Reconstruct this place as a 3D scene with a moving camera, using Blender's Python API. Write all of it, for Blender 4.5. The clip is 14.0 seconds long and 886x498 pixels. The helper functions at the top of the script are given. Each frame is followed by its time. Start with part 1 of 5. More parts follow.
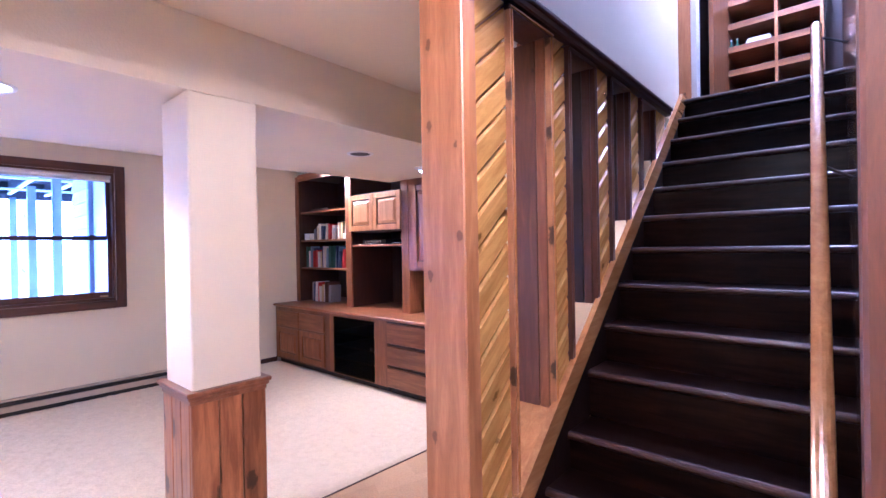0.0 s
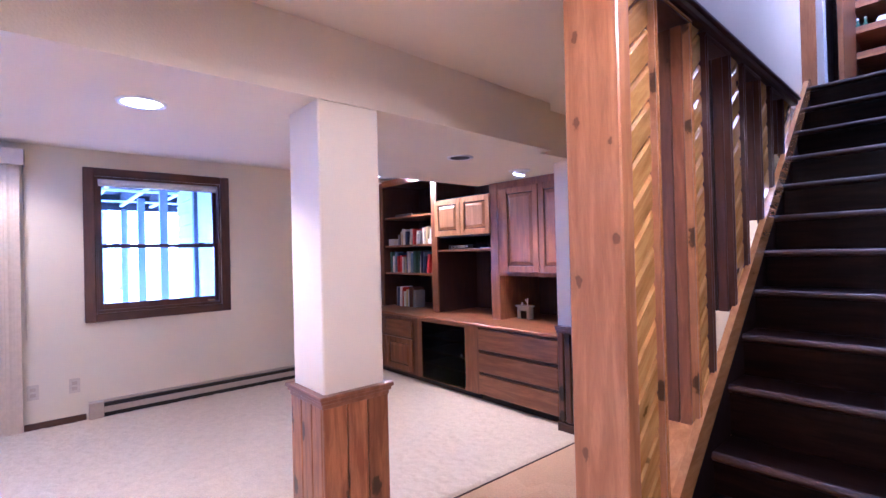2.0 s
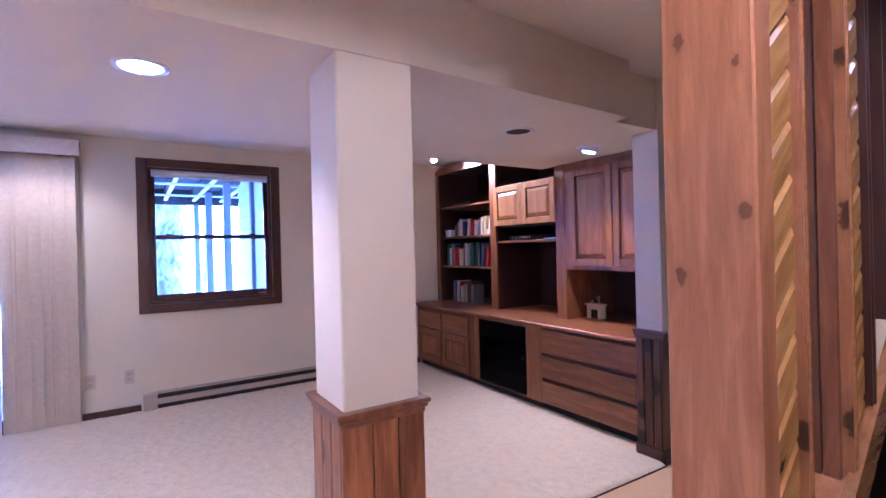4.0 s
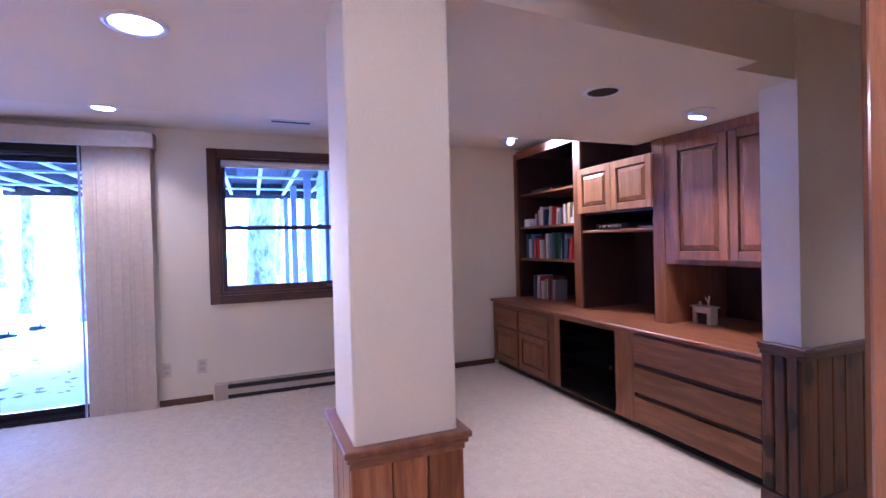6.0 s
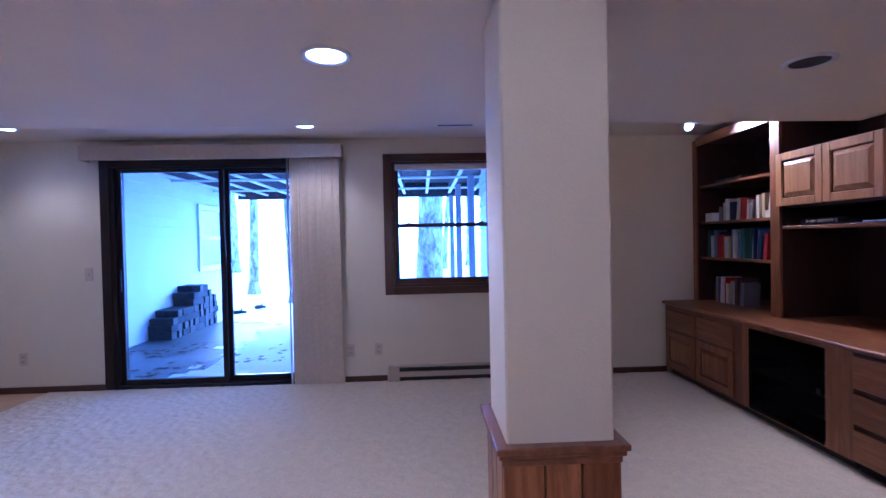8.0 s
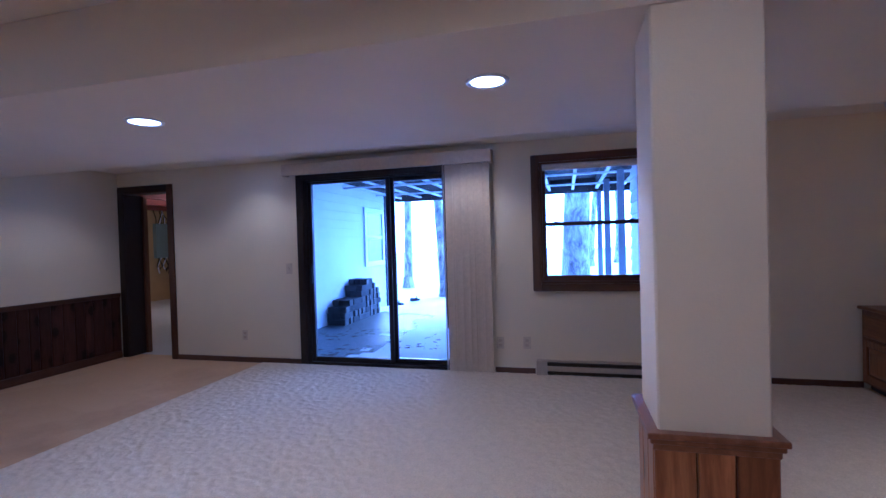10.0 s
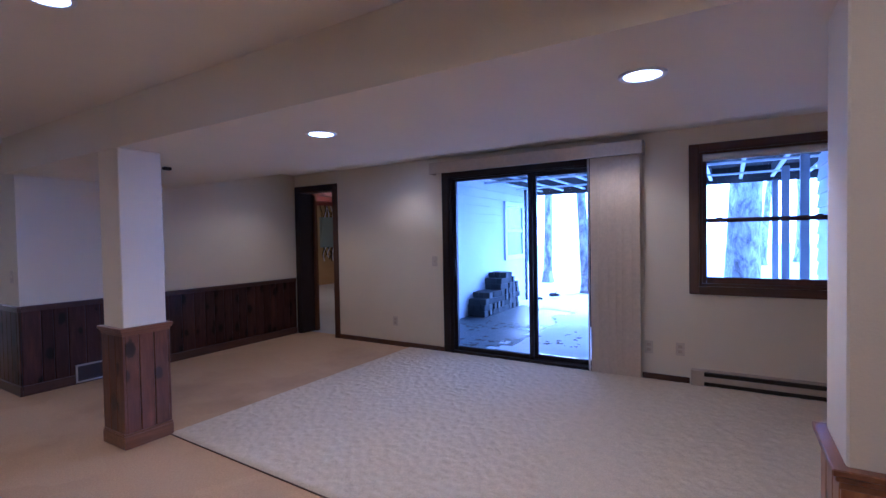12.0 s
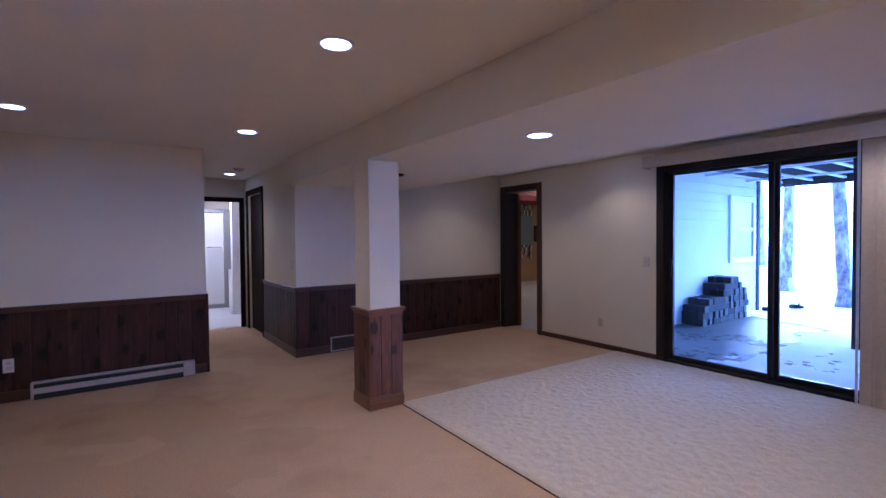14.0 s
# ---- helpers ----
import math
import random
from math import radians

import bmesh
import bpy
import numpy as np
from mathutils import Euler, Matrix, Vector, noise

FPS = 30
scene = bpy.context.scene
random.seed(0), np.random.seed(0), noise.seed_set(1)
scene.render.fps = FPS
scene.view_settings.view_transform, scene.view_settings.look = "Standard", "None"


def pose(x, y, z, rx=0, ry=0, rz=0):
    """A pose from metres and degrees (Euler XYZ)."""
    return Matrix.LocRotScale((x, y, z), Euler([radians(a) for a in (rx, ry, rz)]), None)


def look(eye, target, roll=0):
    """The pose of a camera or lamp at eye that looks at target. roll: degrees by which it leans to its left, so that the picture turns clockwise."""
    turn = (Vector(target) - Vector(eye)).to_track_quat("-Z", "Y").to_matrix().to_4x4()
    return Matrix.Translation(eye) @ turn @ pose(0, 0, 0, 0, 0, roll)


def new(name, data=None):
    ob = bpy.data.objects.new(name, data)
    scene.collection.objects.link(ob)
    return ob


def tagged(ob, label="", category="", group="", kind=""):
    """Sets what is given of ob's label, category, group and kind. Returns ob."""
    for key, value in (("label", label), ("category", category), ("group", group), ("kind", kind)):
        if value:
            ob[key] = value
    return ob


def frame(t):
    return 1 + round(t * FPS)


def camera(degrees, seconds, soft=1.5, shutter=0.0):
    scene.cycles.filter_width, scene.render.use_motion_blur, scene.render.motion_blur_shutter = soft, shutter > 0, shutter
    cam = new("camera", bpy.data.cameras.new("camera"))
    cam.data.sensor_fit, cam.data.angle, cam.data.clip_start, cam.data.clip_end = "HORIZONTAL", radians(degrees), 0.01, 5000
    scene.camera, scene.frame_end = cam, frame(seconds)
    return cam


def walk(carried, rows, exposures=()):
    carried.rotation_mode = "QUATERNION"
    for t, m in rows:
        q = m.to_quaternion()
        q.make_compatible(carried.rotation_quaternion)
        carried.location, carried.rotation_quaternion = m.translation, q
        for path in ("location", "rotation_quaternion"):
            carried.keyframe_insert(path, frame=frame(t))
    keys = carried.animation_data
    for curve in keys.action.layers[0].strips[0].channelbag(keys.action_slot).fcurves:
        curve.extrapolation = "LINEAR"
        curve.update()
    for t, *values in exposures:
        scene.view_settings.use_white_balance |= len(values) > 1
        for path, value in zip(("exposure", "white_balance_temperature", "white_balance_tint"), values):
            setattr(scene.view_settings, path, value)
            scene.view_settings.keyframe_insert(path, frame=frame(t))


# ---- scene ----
cam = camera(86.6, 14.0)
PATH = [
    (0, (-0.073, 0.283, 1.322), (-1.401, 1.779, 1.312), -1.0),
    (0.5, (-0.124, 0.238, 1.325), (-1.52, 1.669, 1.328), -1.0),
    (1, (-0.177, 0.197, 1.334), (-1.629, 1.572, 1.344), -1.1),
    (1.5, (-0.245, 0.163, 1.332), (-1.731, 1.502, 1.349), -1.3),
    (2, (-0.309, 0.139, 1.326), (-1.818, 1.451, 1.342), -1.4),
    (2.5, (-0.365, 0.147, 1.313), (-1.906, 1.421, 1.322), -1.4),
    (3, (-0.421, 0.226, 1.311), (-2.014, 1.436, 1.312), -1.4),
    (5.5, (-0.821, 0.732, 1.275), (-2.622, 1.603, 1.265), -1.4),
    (6, (-0.866, 0.782, 1.278), (-2.719, 1.535, 1.254), -1.4),
    (6.5, (-0.872, 0.811, 1.299), (-2.78, 1.408, 1.262), -1.3),
    (7, (-0.871, 0.817, 1.304), (-2.823, 1.253, 1.265), -1.2),
    (7.5, (-0.866, 0.816, 1.302), (-2.848, 1.084, 1.264), -1.2),
    (8, (-0.847, 0.8, 1.298), (-2.845, 0.888, 1.266), -1.2),
    (8.5, (-0.81, 0.776, 1.303), (-2.807, 0.678, 1.278), -1.3),
    (11, (-0.556, 0.768, 1.334), (-2.409, 0.016, 1.289), -1.5),
    (11.5, (-0.571, 0.757, 1.348), (-2.36, -0.136, 1.297), -1.2),
    (12, (-0.56, 0.767, 1.351), (-2.264, -0.278, 1.3), -1.0),
    (12.5, (-0.519, 0.752, 1.338), (-2.117, -0.45, 1.297), -1.0),
    (13, (-0.497, 0.748, 1.346), (-1.959, -0.617, 1.305), -0.7),
    (13.5, (-0.464, 0.726, 1.351), (-1.782, -0.778, 1.308), -0.5),
    (14, (-0.424, 0.717, 1.351), (-1.577, -0.917, 1.303), -0.5),
]
walk(cam, [(t, look(eye, target, roll)) for t, eye, target, roll in PATH], [(0, 4.7, 3900, 32), (3, 4.2, 3860, 33), (5.5, 3.86, 3810, 33), (6.5, 3.76, 3760, 33), (8.5, 2.8, 3560, 25), (11, 2.64, 3740, 23), (14, 2.74, 3960, 25)])

# ---- world, sun, exposure ----
world = bpy.data.worlds.new("world")
scene.world = world
world.use_nodes = True
wn = world.node_tree.nodes
sky = wn.new("ShaderNodeTexSky")
sky.sky_type, sky.sun_disc = "NISHITA", False
sky.sun_elevation, sky.sun_rotation = radians(32), radians(250)
wn["Background"].inputs["Strength"].default_value = 0.15
world.node_tree.links.new(sky.outputs["Color"], wn["Background"].inputs["Color"])
sun_data = bpy.data.lights.new("sun", "SUN")
sun_data.energy, sun_data.angle, sun_data.color = 1.5, radians(25), (0.8, 0.89, 1.0)
new("sun", sun_data).matrix_world = look((-30, 10, 20), (0, 0, 0))
LAMP_COLOR = (1.0, 0.67, 0.33)
LAMP_POWER = 4.5

# ---- materials ----
def nodes_of(name):
    m = bpy.data.materials.new(name)
    m.use_nodes = True
    nt = m.node_tree
    return m, nt, nt.nodes["Principled BSDF"]


def coords(nt, scale, shift=True):
    """Object coordinates, shifted at random from object to object."""
    tc = nt.nodes.new("ShaderNodeTexCoord")
    mp = nt.nodes.new("ShaderNodeMapping")
    mp.inputs["Scale"].default_value = scale
    if shift:
        info = nt.nodes.new("ShaderNodeObjectInfo")
        mul = nt.nodes.new("ShaderNodeMath")
        mul.operation, mul.inputs[1].default_value = "MULTIPLY", 37.0
        add = nt.nodes.new("ShaderNodeVectorMath")
        nt.links.new(info.outputs["Random"], mul.inputs[0])
        nt.links.new(tc.outputs["Object"], add.inputs[0])
        nt.links.new(mul.outputs[0], add.inputs[1])
        nt.links.new(add.outputs[0], mp.inputs["Vector"])
    else:
        nt.links.new(tc.outputs["Object"], mp.inputs["Vector"])
    return mp.outputs["Vector"]


def tex_noise(nt, vec, scale, detail=4.0, rough=0.55, distort=0.0):
    n = nt.nodes.new("ShaderNodeTexNoise")
    n.inputs["Scale"].default_value, n.inputs["Detail"].default_value = scale, detail
    n.inputs["Roughness"].default_value, n.inputs["Distortion"].default_value = rough, distort
    nt.links.new(vec, n.inputs["Vector"])
    return n.outputs["Fac"]


def ramp(nt, fac, stops):
    r = nt.nodes.new("ShaderNodeValToRGB")
    while len(r.color_ramp.elements) < len(stops):
        r.color_ramp.elements.new(0.5)
    for e, (p, c) in zip(r.color_ramp.elements, stops):
        e.position, e.color = p, (*c, 1)
    nt.links.new(fac, r.inputs["Fac"])
    return r.outputs["Color"]


def mixed(nt, a, b, fac, mode="MIX"):
    mx = nt.nodes.new("ShaderNodeMix")
    mx.data_type, mx.blend_type = "RGBA", mode
    for value, index in ((a, 6), (b, 7)):
        if isinstance(value, tuple):
            mx.inputs[index].default_value = (*value, 1)
        else:
            nt.links.new(value, mx.inputs[index])
    if isinstance(fac, float):
        mx.inputs[0].default_value = fac
    else:
        nt.links.new(fac, mx.inputs[0])
    return mx.outputs[2]


def bumped(nt, bsdf, height, strength, distance):
    b = nt.nodes.new("ShaderNodeBump")
    b.inputs["Strength"].default_value, b.inputs["Distance"].default_value = strength, distance
    nt.links.new(height, b.inputs["Height"])
    nt.links.new(b.outputs["Normal"], bsdf.inputs["Normal"])


def paint(name, color, rough=0.75, grain=0.004, mottled=0.06):
    m, nt, bsdf = nodes_of(name)
    v = coords(nt, (1, 1, 1), False)
    big = tex_noise(nt, v, 1.3, 3)
    dark = tuple(c * (1 - mottled) for c in color)
    nt.links.new(ramp(nt, big, [(0.3, dark), (0.7, color)]), bsdf.inputs["Base Color"])
    bsdf.inputs["Roughness"].default_value = rough
    bumped(nt, bsdf, tex_noise(nt, v, 120, 3), 0.25, grain)
    return m


def plain(name, color, rough=0.5, metal=0.0, emit=0.0, emit_color=(1, 1, 1)):
    m, nt, bsdf = nodes_of(name)
    v = coords(nt, (1, 1, 1), True)
    n = tex_noise(nt, v, 30, 3)
    nt.links.new(ramp(nt, n, [(0.25, tuple(c * 0.86 for c in color)), (0.75, color)]), bsdf.inputs["Base Color"])
    bsdf.inputs["Roughness"].default_value, bsdf.inputs["Metallic"].default_value = rough, metal
    if emit:
        bsdf.inputs["Emission Color"].default_value, bsdf.inputs["Emission Strength"].default_value = (*emit_color, 1), emit
    return m


def wood(name, light, dark, axis="z", rough=0.35, knots=0.5, coat=0.2, vary=0.25, tilt=0.0, calm=0.45):
    """Varnished timber with its grain along an axis, growth streaks and knots."""
    m, nt, bsdf = nodes_of(name)
    long, wide = 1.2, 11.0
    sc = {"x": (long, wide, wide), "y": (wide, long, wide), "z": (wide, wide, long)}[axis]
    raw = coords(nt, (1, 1, 1))
    if tilt:
        lean = nt.nodes.new("ShaderNodeMapping")
        lean.inputs["Rotation"].default_value = (tilt, 0, 0)
        nt.links.new(raw, lean.inputs["Vector"])
        raw = lean.outputs["Vector"]
    size = nt.nodes.new("ShaderNodeMapping")
    size.inputs["Scale"].default_value = sc
    nt.links.new(raw, size.inputs["Vector"])
    v = size.outputs["Vector"]
    streak = tex_noise(nt, v, 2.6, 6, 0.62, 0.6)
    fine = tex_noise(nt, v, 22, 3, 0.6)
    mid = tuple((a + b) / 2 for a, b in zip(light, dark))
    deep = dark
    dark = tuple(a + (b - a) * calm for a, b in zip(dark, mid))
    col = ramp(nt, streak, [(0.28, tuple(c * 0.85 for c in dark)), (0.4, dark), (0.52, mid), (0.66, light)])
    col = mixed(nt, col, tuple(c * 0.62 for c in dark), ramp(nt, fine, [(0.5, (0, 0, 0)), (0.75, (0.28, 0.28, 0.28))]))
    info = nt.nodes.new("ShaderNodeObjectInfo")
    tone = ramp(nt, info.outputs["Random"], [(0.0, (1 - vary,) * 3), (1.0, (1, 1, 1))])
    col = mixed(nt, col, tone, 1.0, "MULTIPLY")
    if knots:
        sep = nt.nodes.new("ShaderNodeSeparateXYZ")
        nt.links.new(raw, sep.inputs[0])
        across = nt.nodes.new("ShaderNodeMath")
        pair = {"x": "YZ", "y": "XZ", "z": "XY"}[axis]
        nt.links.new(sep.outputs[pair[0]], across.inputs[0])
        nt.links.new(sep.outputs[pair[1]], across.inputs[1])
        flat = nt.nodes.new("ShaderNodeCombineXYZ")
        nt.links.new(across.outputs[0], flat.inputs["X"])
        nt.links.new(sep.outputs[axis.upper()], flat.inputs["Y"])
        spread = nt.nodes.new("ShaderNodeMapping")
        spread.inputs["Scale"].default_value = (6.0, 3.6, 1) if knots > 0.88 else (8.0, 4.4, 1)
        nt.links.new(flat.outputs[0], spread.inputs["Vector"])
        vo = nt.nodes.new("ShaderNodeTexVoronoi")
        vo.voronoi_dimensions = "2D"
        vo.inputs["Scale"].default_value = 1.0
        nt.links.new(spread.outputs["Vector"], vo.inputs["Vector"])
        warp = tex_noise(nt, raw, 38.0, 3, 0.6)
        wob = nt.nodes.new("ShaderNodeMath")
        wob.operation, wob.inputs[1].default_value, wob.inputs[2].default_value = "MULTIPLY_ADD", 0.2, -0.1
        nt.links.new(warp, wob.inputs[0])
        far = nt.nodes.new("ShaderNodeMath")
        nt.links.new(vo.outputs["Distance"], far.inputs[0])
        nt.links.new(wob.outputs[0], far.inputs[1])
        pick = nt.nodes.new("ShaderNodeSeparateColor")
        nt.links.new(vo.outputs["Color"], pick.inputs["Color"])
        rare = nt.nodes.new("ShaderNodeMapRange")
        rare.inputs["From Min"].default_value, rare.inputs["From Max"].default_value = (0.1, 0.6) if knots > 0.88 else (0.25, 0.8)
        rare.inputs["To Min"].default_value, rare.inputs["To Max"].default_value = 0.28, -0.03
        nt.links.new(pick.outputs["Red"], rare.inputs["Value"])
        less = nt.nodes.new("ShaderNodeMath")
        nt.links.new(far.outputs[0], less.inputs[0])
        nt.links.new(rare.outputs["Result"], less.inputs[1])
        k = 1.9 if knots > 0.96 else 1.25 if knots > 0.88 else 0.62
        spot = ramp(nt, less.outputs[0], [(0.05 * k, (1, 1, 1)), (0.085 * k, (0.85, 0.85, 0.85)), (0.1 * k, (0.3, 0.3, 0.3)), (0.14 * k, (0.16, 0.16, 0.16)), (0.1 + 0.16 * k, (0, 0, 0))])
        mul = mixed(nt, spot, (knots,) * 3, 1.0, "MULTIPLY")
        col = mixed(nt, col, tuple(c * (0.12 if knots > 0.88 else 0.2) for c in deep), mul)
    nt.links.new(col, bsdf.inputs["Base Color"])
    bsdf.inputs["Roughness"].default_value = rough
    bsdf.inputs["Coat Weight"].default_value, bsdf.inputs["Coat Roughness"].default_value = coat, 0.15
    bumped(nt, bsdf, streak, 0.15, 0.004)
    return m


def carpet(name, light, dark, blotch, pile, patched=False):
    m, nt, bsdf = nodes_of(name)
    v = coords(nt, (1, 1, 1), False)
    tuft = tex_noise(nt, v, 95, 4, 0.7)
    lump = tex_noise(nt, v, 18, 3, 0.55)
    wear = tex_noise(nt, v, 0.9, 4, 0.6)
    col = ramp(nt, tuft, [(0.3, dark), (0.65, light)])
    col = mixed(nt, col, blotch, ramp(nt, wear, [(0.5, (0, 0, 0)), (0.7, (0.6, 0.6, 0.6))]))
    if patched:
        mp = nt.nodes.new("ShaderNodeMapping")
        mp.inputs["Rotation"].default_value, mp.inputs["Scale"].default_value = (0, 0, 0.35), (1.7, 1.3, 1)
        nt.links.new(v, mp.inputs["Vector"])
        cell = nt.nodes.new("ShaderNodeTexVoronoi")
        cell.distance = "CHEBYCHEV"
        cell.inputs["Scale"].default_value = 1.0
        nt.links.new(mp.outputs["Vector"], cell.inputs["Vector"])
        sep = nt.nodes.new("ShaderNodeSeparateColor")
        nt.links.new(cell.outputs["Color"], sep.inputs["Color"])
        col = mixed(nt, col, ramp(nt, sep.outputs["Red"], [(0.0, (0.9, 0.89, 0.87)), (1.0, (1, 1, 1))]), 1.0, "MULTIPLY")
    else:
        col = mixed(nt, col, ramp(nt, lump, [(0.35, (0.94, 0.935, 0.93)), (0.6, (1, 1, 1))]), 1.0, "MULTIPLY")
    nt.links.new(col, bsdf.inputs["Base Color"])
    bsdf.inputs["Roughness"].default_value = 0.95
    bsdf.inputs["Specular IOR Level"].default_value = 0.1
    hgt = mixed(nt, tuft, lump, 0.8)
    bumped(nt, bsdf, hgt, 0.9, pile)
    return m


def glass(name, tint, rough=0.0):
    m, nt, bsdf = nodes_of(name)
    bsdf.inputs["Base Color"].default_value = (*tint, 1)
    bsdf.inputs["Transmission Weight"].default_value, bsdf.inputs["Roughness"].default_value = 1.0, rough
    bsdf.inputs["IOR"].default_value = 1.1
    return m


PLASTER = paint("cream_plaster", (0.75, 0.67, 0.5))
CEILING = paint("ceiling_paint", (0.78, 0.715, 0.605), 0.85)
PINE = wood("knotty_pine", (0.53, 0.245, 0.078), (0.36, 0.145, 0.042), "z", 0.33, 0.72, calm=0.3)
RED_PINE = wood("reddish_knotty_pine", (0.48, 0.2, 0.06), (0.22, 0.078, 0.025), "z", 0.35, 0.92, calm=0.2, vary=0.4)
DARK_RED_PINE = wood("deep_red_pine", (0.22, 0.085, 0.042), (0.11, 0.038, 0.02), "z", 0.4, 0.97, calm=0.2, vary=0.4)
# Near-black brown; on the hallway doors it stands in for shade.
ESPRESSO = wood("espresso_and_shade", (0.018, 0.008, 0.006), (0.01, 0.005, 0.004), "z", 0.7, 0.0, 0.0)
PINE_X = wood("knotty_pine_across", (0.5, 0.22, 0.075), (0.32, 0.115, 0.036), "x", 0.33, 0.5)
GOLD_PINE = wood("golden_pine", (0.76, 0.43, 0.085), (0.52, 0.26, 0.045), "y", 0.25, 0.8, 0.5, tilt=radians(-39), calm=0.2)
GOLD_SMOOTH = wood("smooth_golden_pine", (0.6, 0.3, 0.085), (0.42, 0.19, 0.05), "y", 0.25, 0.0, 0.5)
JAMB_PINE = wood("golden_brown_pine", (0.56, 0.27, 0.08), (0.34, 0.145, 0.045), "z", 0.3, 0.95, 0.3)
DARK_PINE = wood("dark_stained_pine", (0.092, 0.034, 0.022), (0.036, 0.014, 0.011), "z", 0.45, 0.97, 0.06, vary=0.45)
DARK_PINE.node_tree.nodes["Principled BSDF"].inputs["Specular IOR Level"].default_value = 0.25
OAK = wood("oak", (0.34, 0.132, 0.036), (0.17, 0.06, 0.017), "z", 0.4, 0.0)
OAK_FRAME = wood("oak_frame", (0.19, 0.075, 0.027), (0.1, 0.038, 0.014), "z", 0.42, 0.0)
OAK_X = wood("oak_across", (0.34, 0.132, 0.036), (0.17, 0.06, 0.017), "x", 0.4, 0.0)
# Shaded copy of the oak: the shade of insides is put into this colour.
OAK_SHADED = wood("oak_shaded_inside", (0.065, 0.023, 0.012), (0.034, 0.013, 0.008), "z", 0.5, 0.0)
# Lit copy of the oak, with the spotlight's brightness in its colour.
OAK_LIT = wood("lit_oak", (0.74, 0.39, 0.13), (0.54, 0.25, 0.075), "z", 0.4, 0.0)
ESPRESSO.node_tree.nodes["Principled BSDF"].inputs["Specular IOR Level"].default_value = 0.06
TREAD = wood("dark_stair_timber", (0.017, 0.0068, 0.0035), (0.003, 0.0015, 0.0012), "x", 0.3, 0.25, 0.0, calm=0.1)
TREAD.node_tree.nodes["Principled BSDF"].inputs["Specular IOR Level"].default_value = 0.09
# Lighter than the treads: the edge's gloss highlight is put into the colour.
NOSING = wood("nosing_highlight", (0.06, 0.024, 0.012), (0.015, 0.007, 0.005), "x", 0.4, 0.0, 0.05)
CORNER_PINE = wood("brown_corner_pine", (0.17, 0.066, 0.022), (0.09, 0.033, 0.012), "z", 0.6, 0.6, 0.0)
GLOSSY_PANEL = wood("glossy_dark_panelling", (0.06, 0.028, 0.014), (0.03, 0.013, 0.008), "z", 0.16, 0.3, 0.4)
TRIM = wood("brown_trim", (0.11, 0.043, 0.022), (0.055, 0.021, 0.012), "z", 0.38, 0.0)
TRIM_Y = wood("brown_trim_along", (0.11, 0.043, 0.022), (0.055, 0.021, 0.012), "y", 0.38, 0.0)
TRIM_X = wood("brown_trim_across", (0.11, 0.043, 0.022), (0.055, 0.021, 0.012), "x", 0.38, 0.0)
RED_TRIM = wood("reddish_trim", (0.32, 0.14, 0.058), (0.19, 0.075, 0.03), "x", 0.35, 0.0)
# Shaded copy of the brown trim, darkened almost to black.
SHADED_TRIM = wood("shaded_brown_trim", (0.022, 0.01, 0.007), (0.012, 0.006, 0.0045), "z", 0.45, 0.0, 0.05)
BRONZE = plain("dark_bronze_metal", (0.018, 0.013, 0.012), 0.4, 0.3)
# Black for dark things, also painted where gaps lie in shade.
BLACK = plain("black_and_gap_shade", (0.012, 0.011, 0.011), 0.6)
WHITE = plain("white_enamel", (0.8, 0.79, 0.77), 0.4)
IVORY = plain("ivory_plastic", (0.62, 0.54, 0.42), 0.45)
HEATER = plain("beige_enamel", (0.5, 0.41, 0.31), 0.45)
BRASS = plain("aged_brass", (0.45, 0.32, 0.14), 0.35, 0.9)
CHROME = plain("chrome", (0.7, 0.7, 0.7), 0.15, 1.0)
BLIND = plain("vinyl_blind", (0.62, 0.52, 0.39), 0.75)
BLIND_EDGE = plain("blind_edge", (0.7, 0.64, 0.55), 0.7)
LIGHT_CARPET = carpet("cream_carpet", (0.7, 0.6, 0.44), (0.58, 0.49, 0.355), (0.62, 0.525, 0.385), 0.012)
TAN_CARPET = carpet("tan_carpet", (0.62, 0.43, 0.24), (0.5, 0.335, 0.18), (0.35, 0.235, 0.13), 0.004, True)
GLASS = glass("window_glass", (1, 1, 1))
TINTED = glass("tinted_glass", (0.16, 0.24, 0.25))
GLOW = plain("lamp_glow", (0.9, 0.9, 0.9), 0.5, 0.0, 1.6, (0.97, 0.95, 1.0))
# Emissive backdrop colour; its glow adds daylight through slider and window.
BACKDROP_GLOW = plain("glowing_backdrop", (0.8, 0.85, 0.9), 1.0, 0.0, 2.0, (0.55, 0.68, 1.0))
SNOW = paint("snow", (0.78, 0.8, 0.92), 0.8, 0.02, 0.12)
CONCRETE = paint("patio_concrete", (0.085, 0.095, 0.115), 0.4, 0.01, 0.35)
SIDING = paint("pale_siding", (0.58, 0.59, 0.64), 0.6, 0.004, 0.1)
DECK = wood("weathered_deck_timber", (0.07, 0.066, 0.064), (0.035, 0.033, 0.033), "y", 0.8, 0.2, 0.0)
FRAMING = paint("white_painted_timber", (0.7, 0.72, 0.74), 0.6)
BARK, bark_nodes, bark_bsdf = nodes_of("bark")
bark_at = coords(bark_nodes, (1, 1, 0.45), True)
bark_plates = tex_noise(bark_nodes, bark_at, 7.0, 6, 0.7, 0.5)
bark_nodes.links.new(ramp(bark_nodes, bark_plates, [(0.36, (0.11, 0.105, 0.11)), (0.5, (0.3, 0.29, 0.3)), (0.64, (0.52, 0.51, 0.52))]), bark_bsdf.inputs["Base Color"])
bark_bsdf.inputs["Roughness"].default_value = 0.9
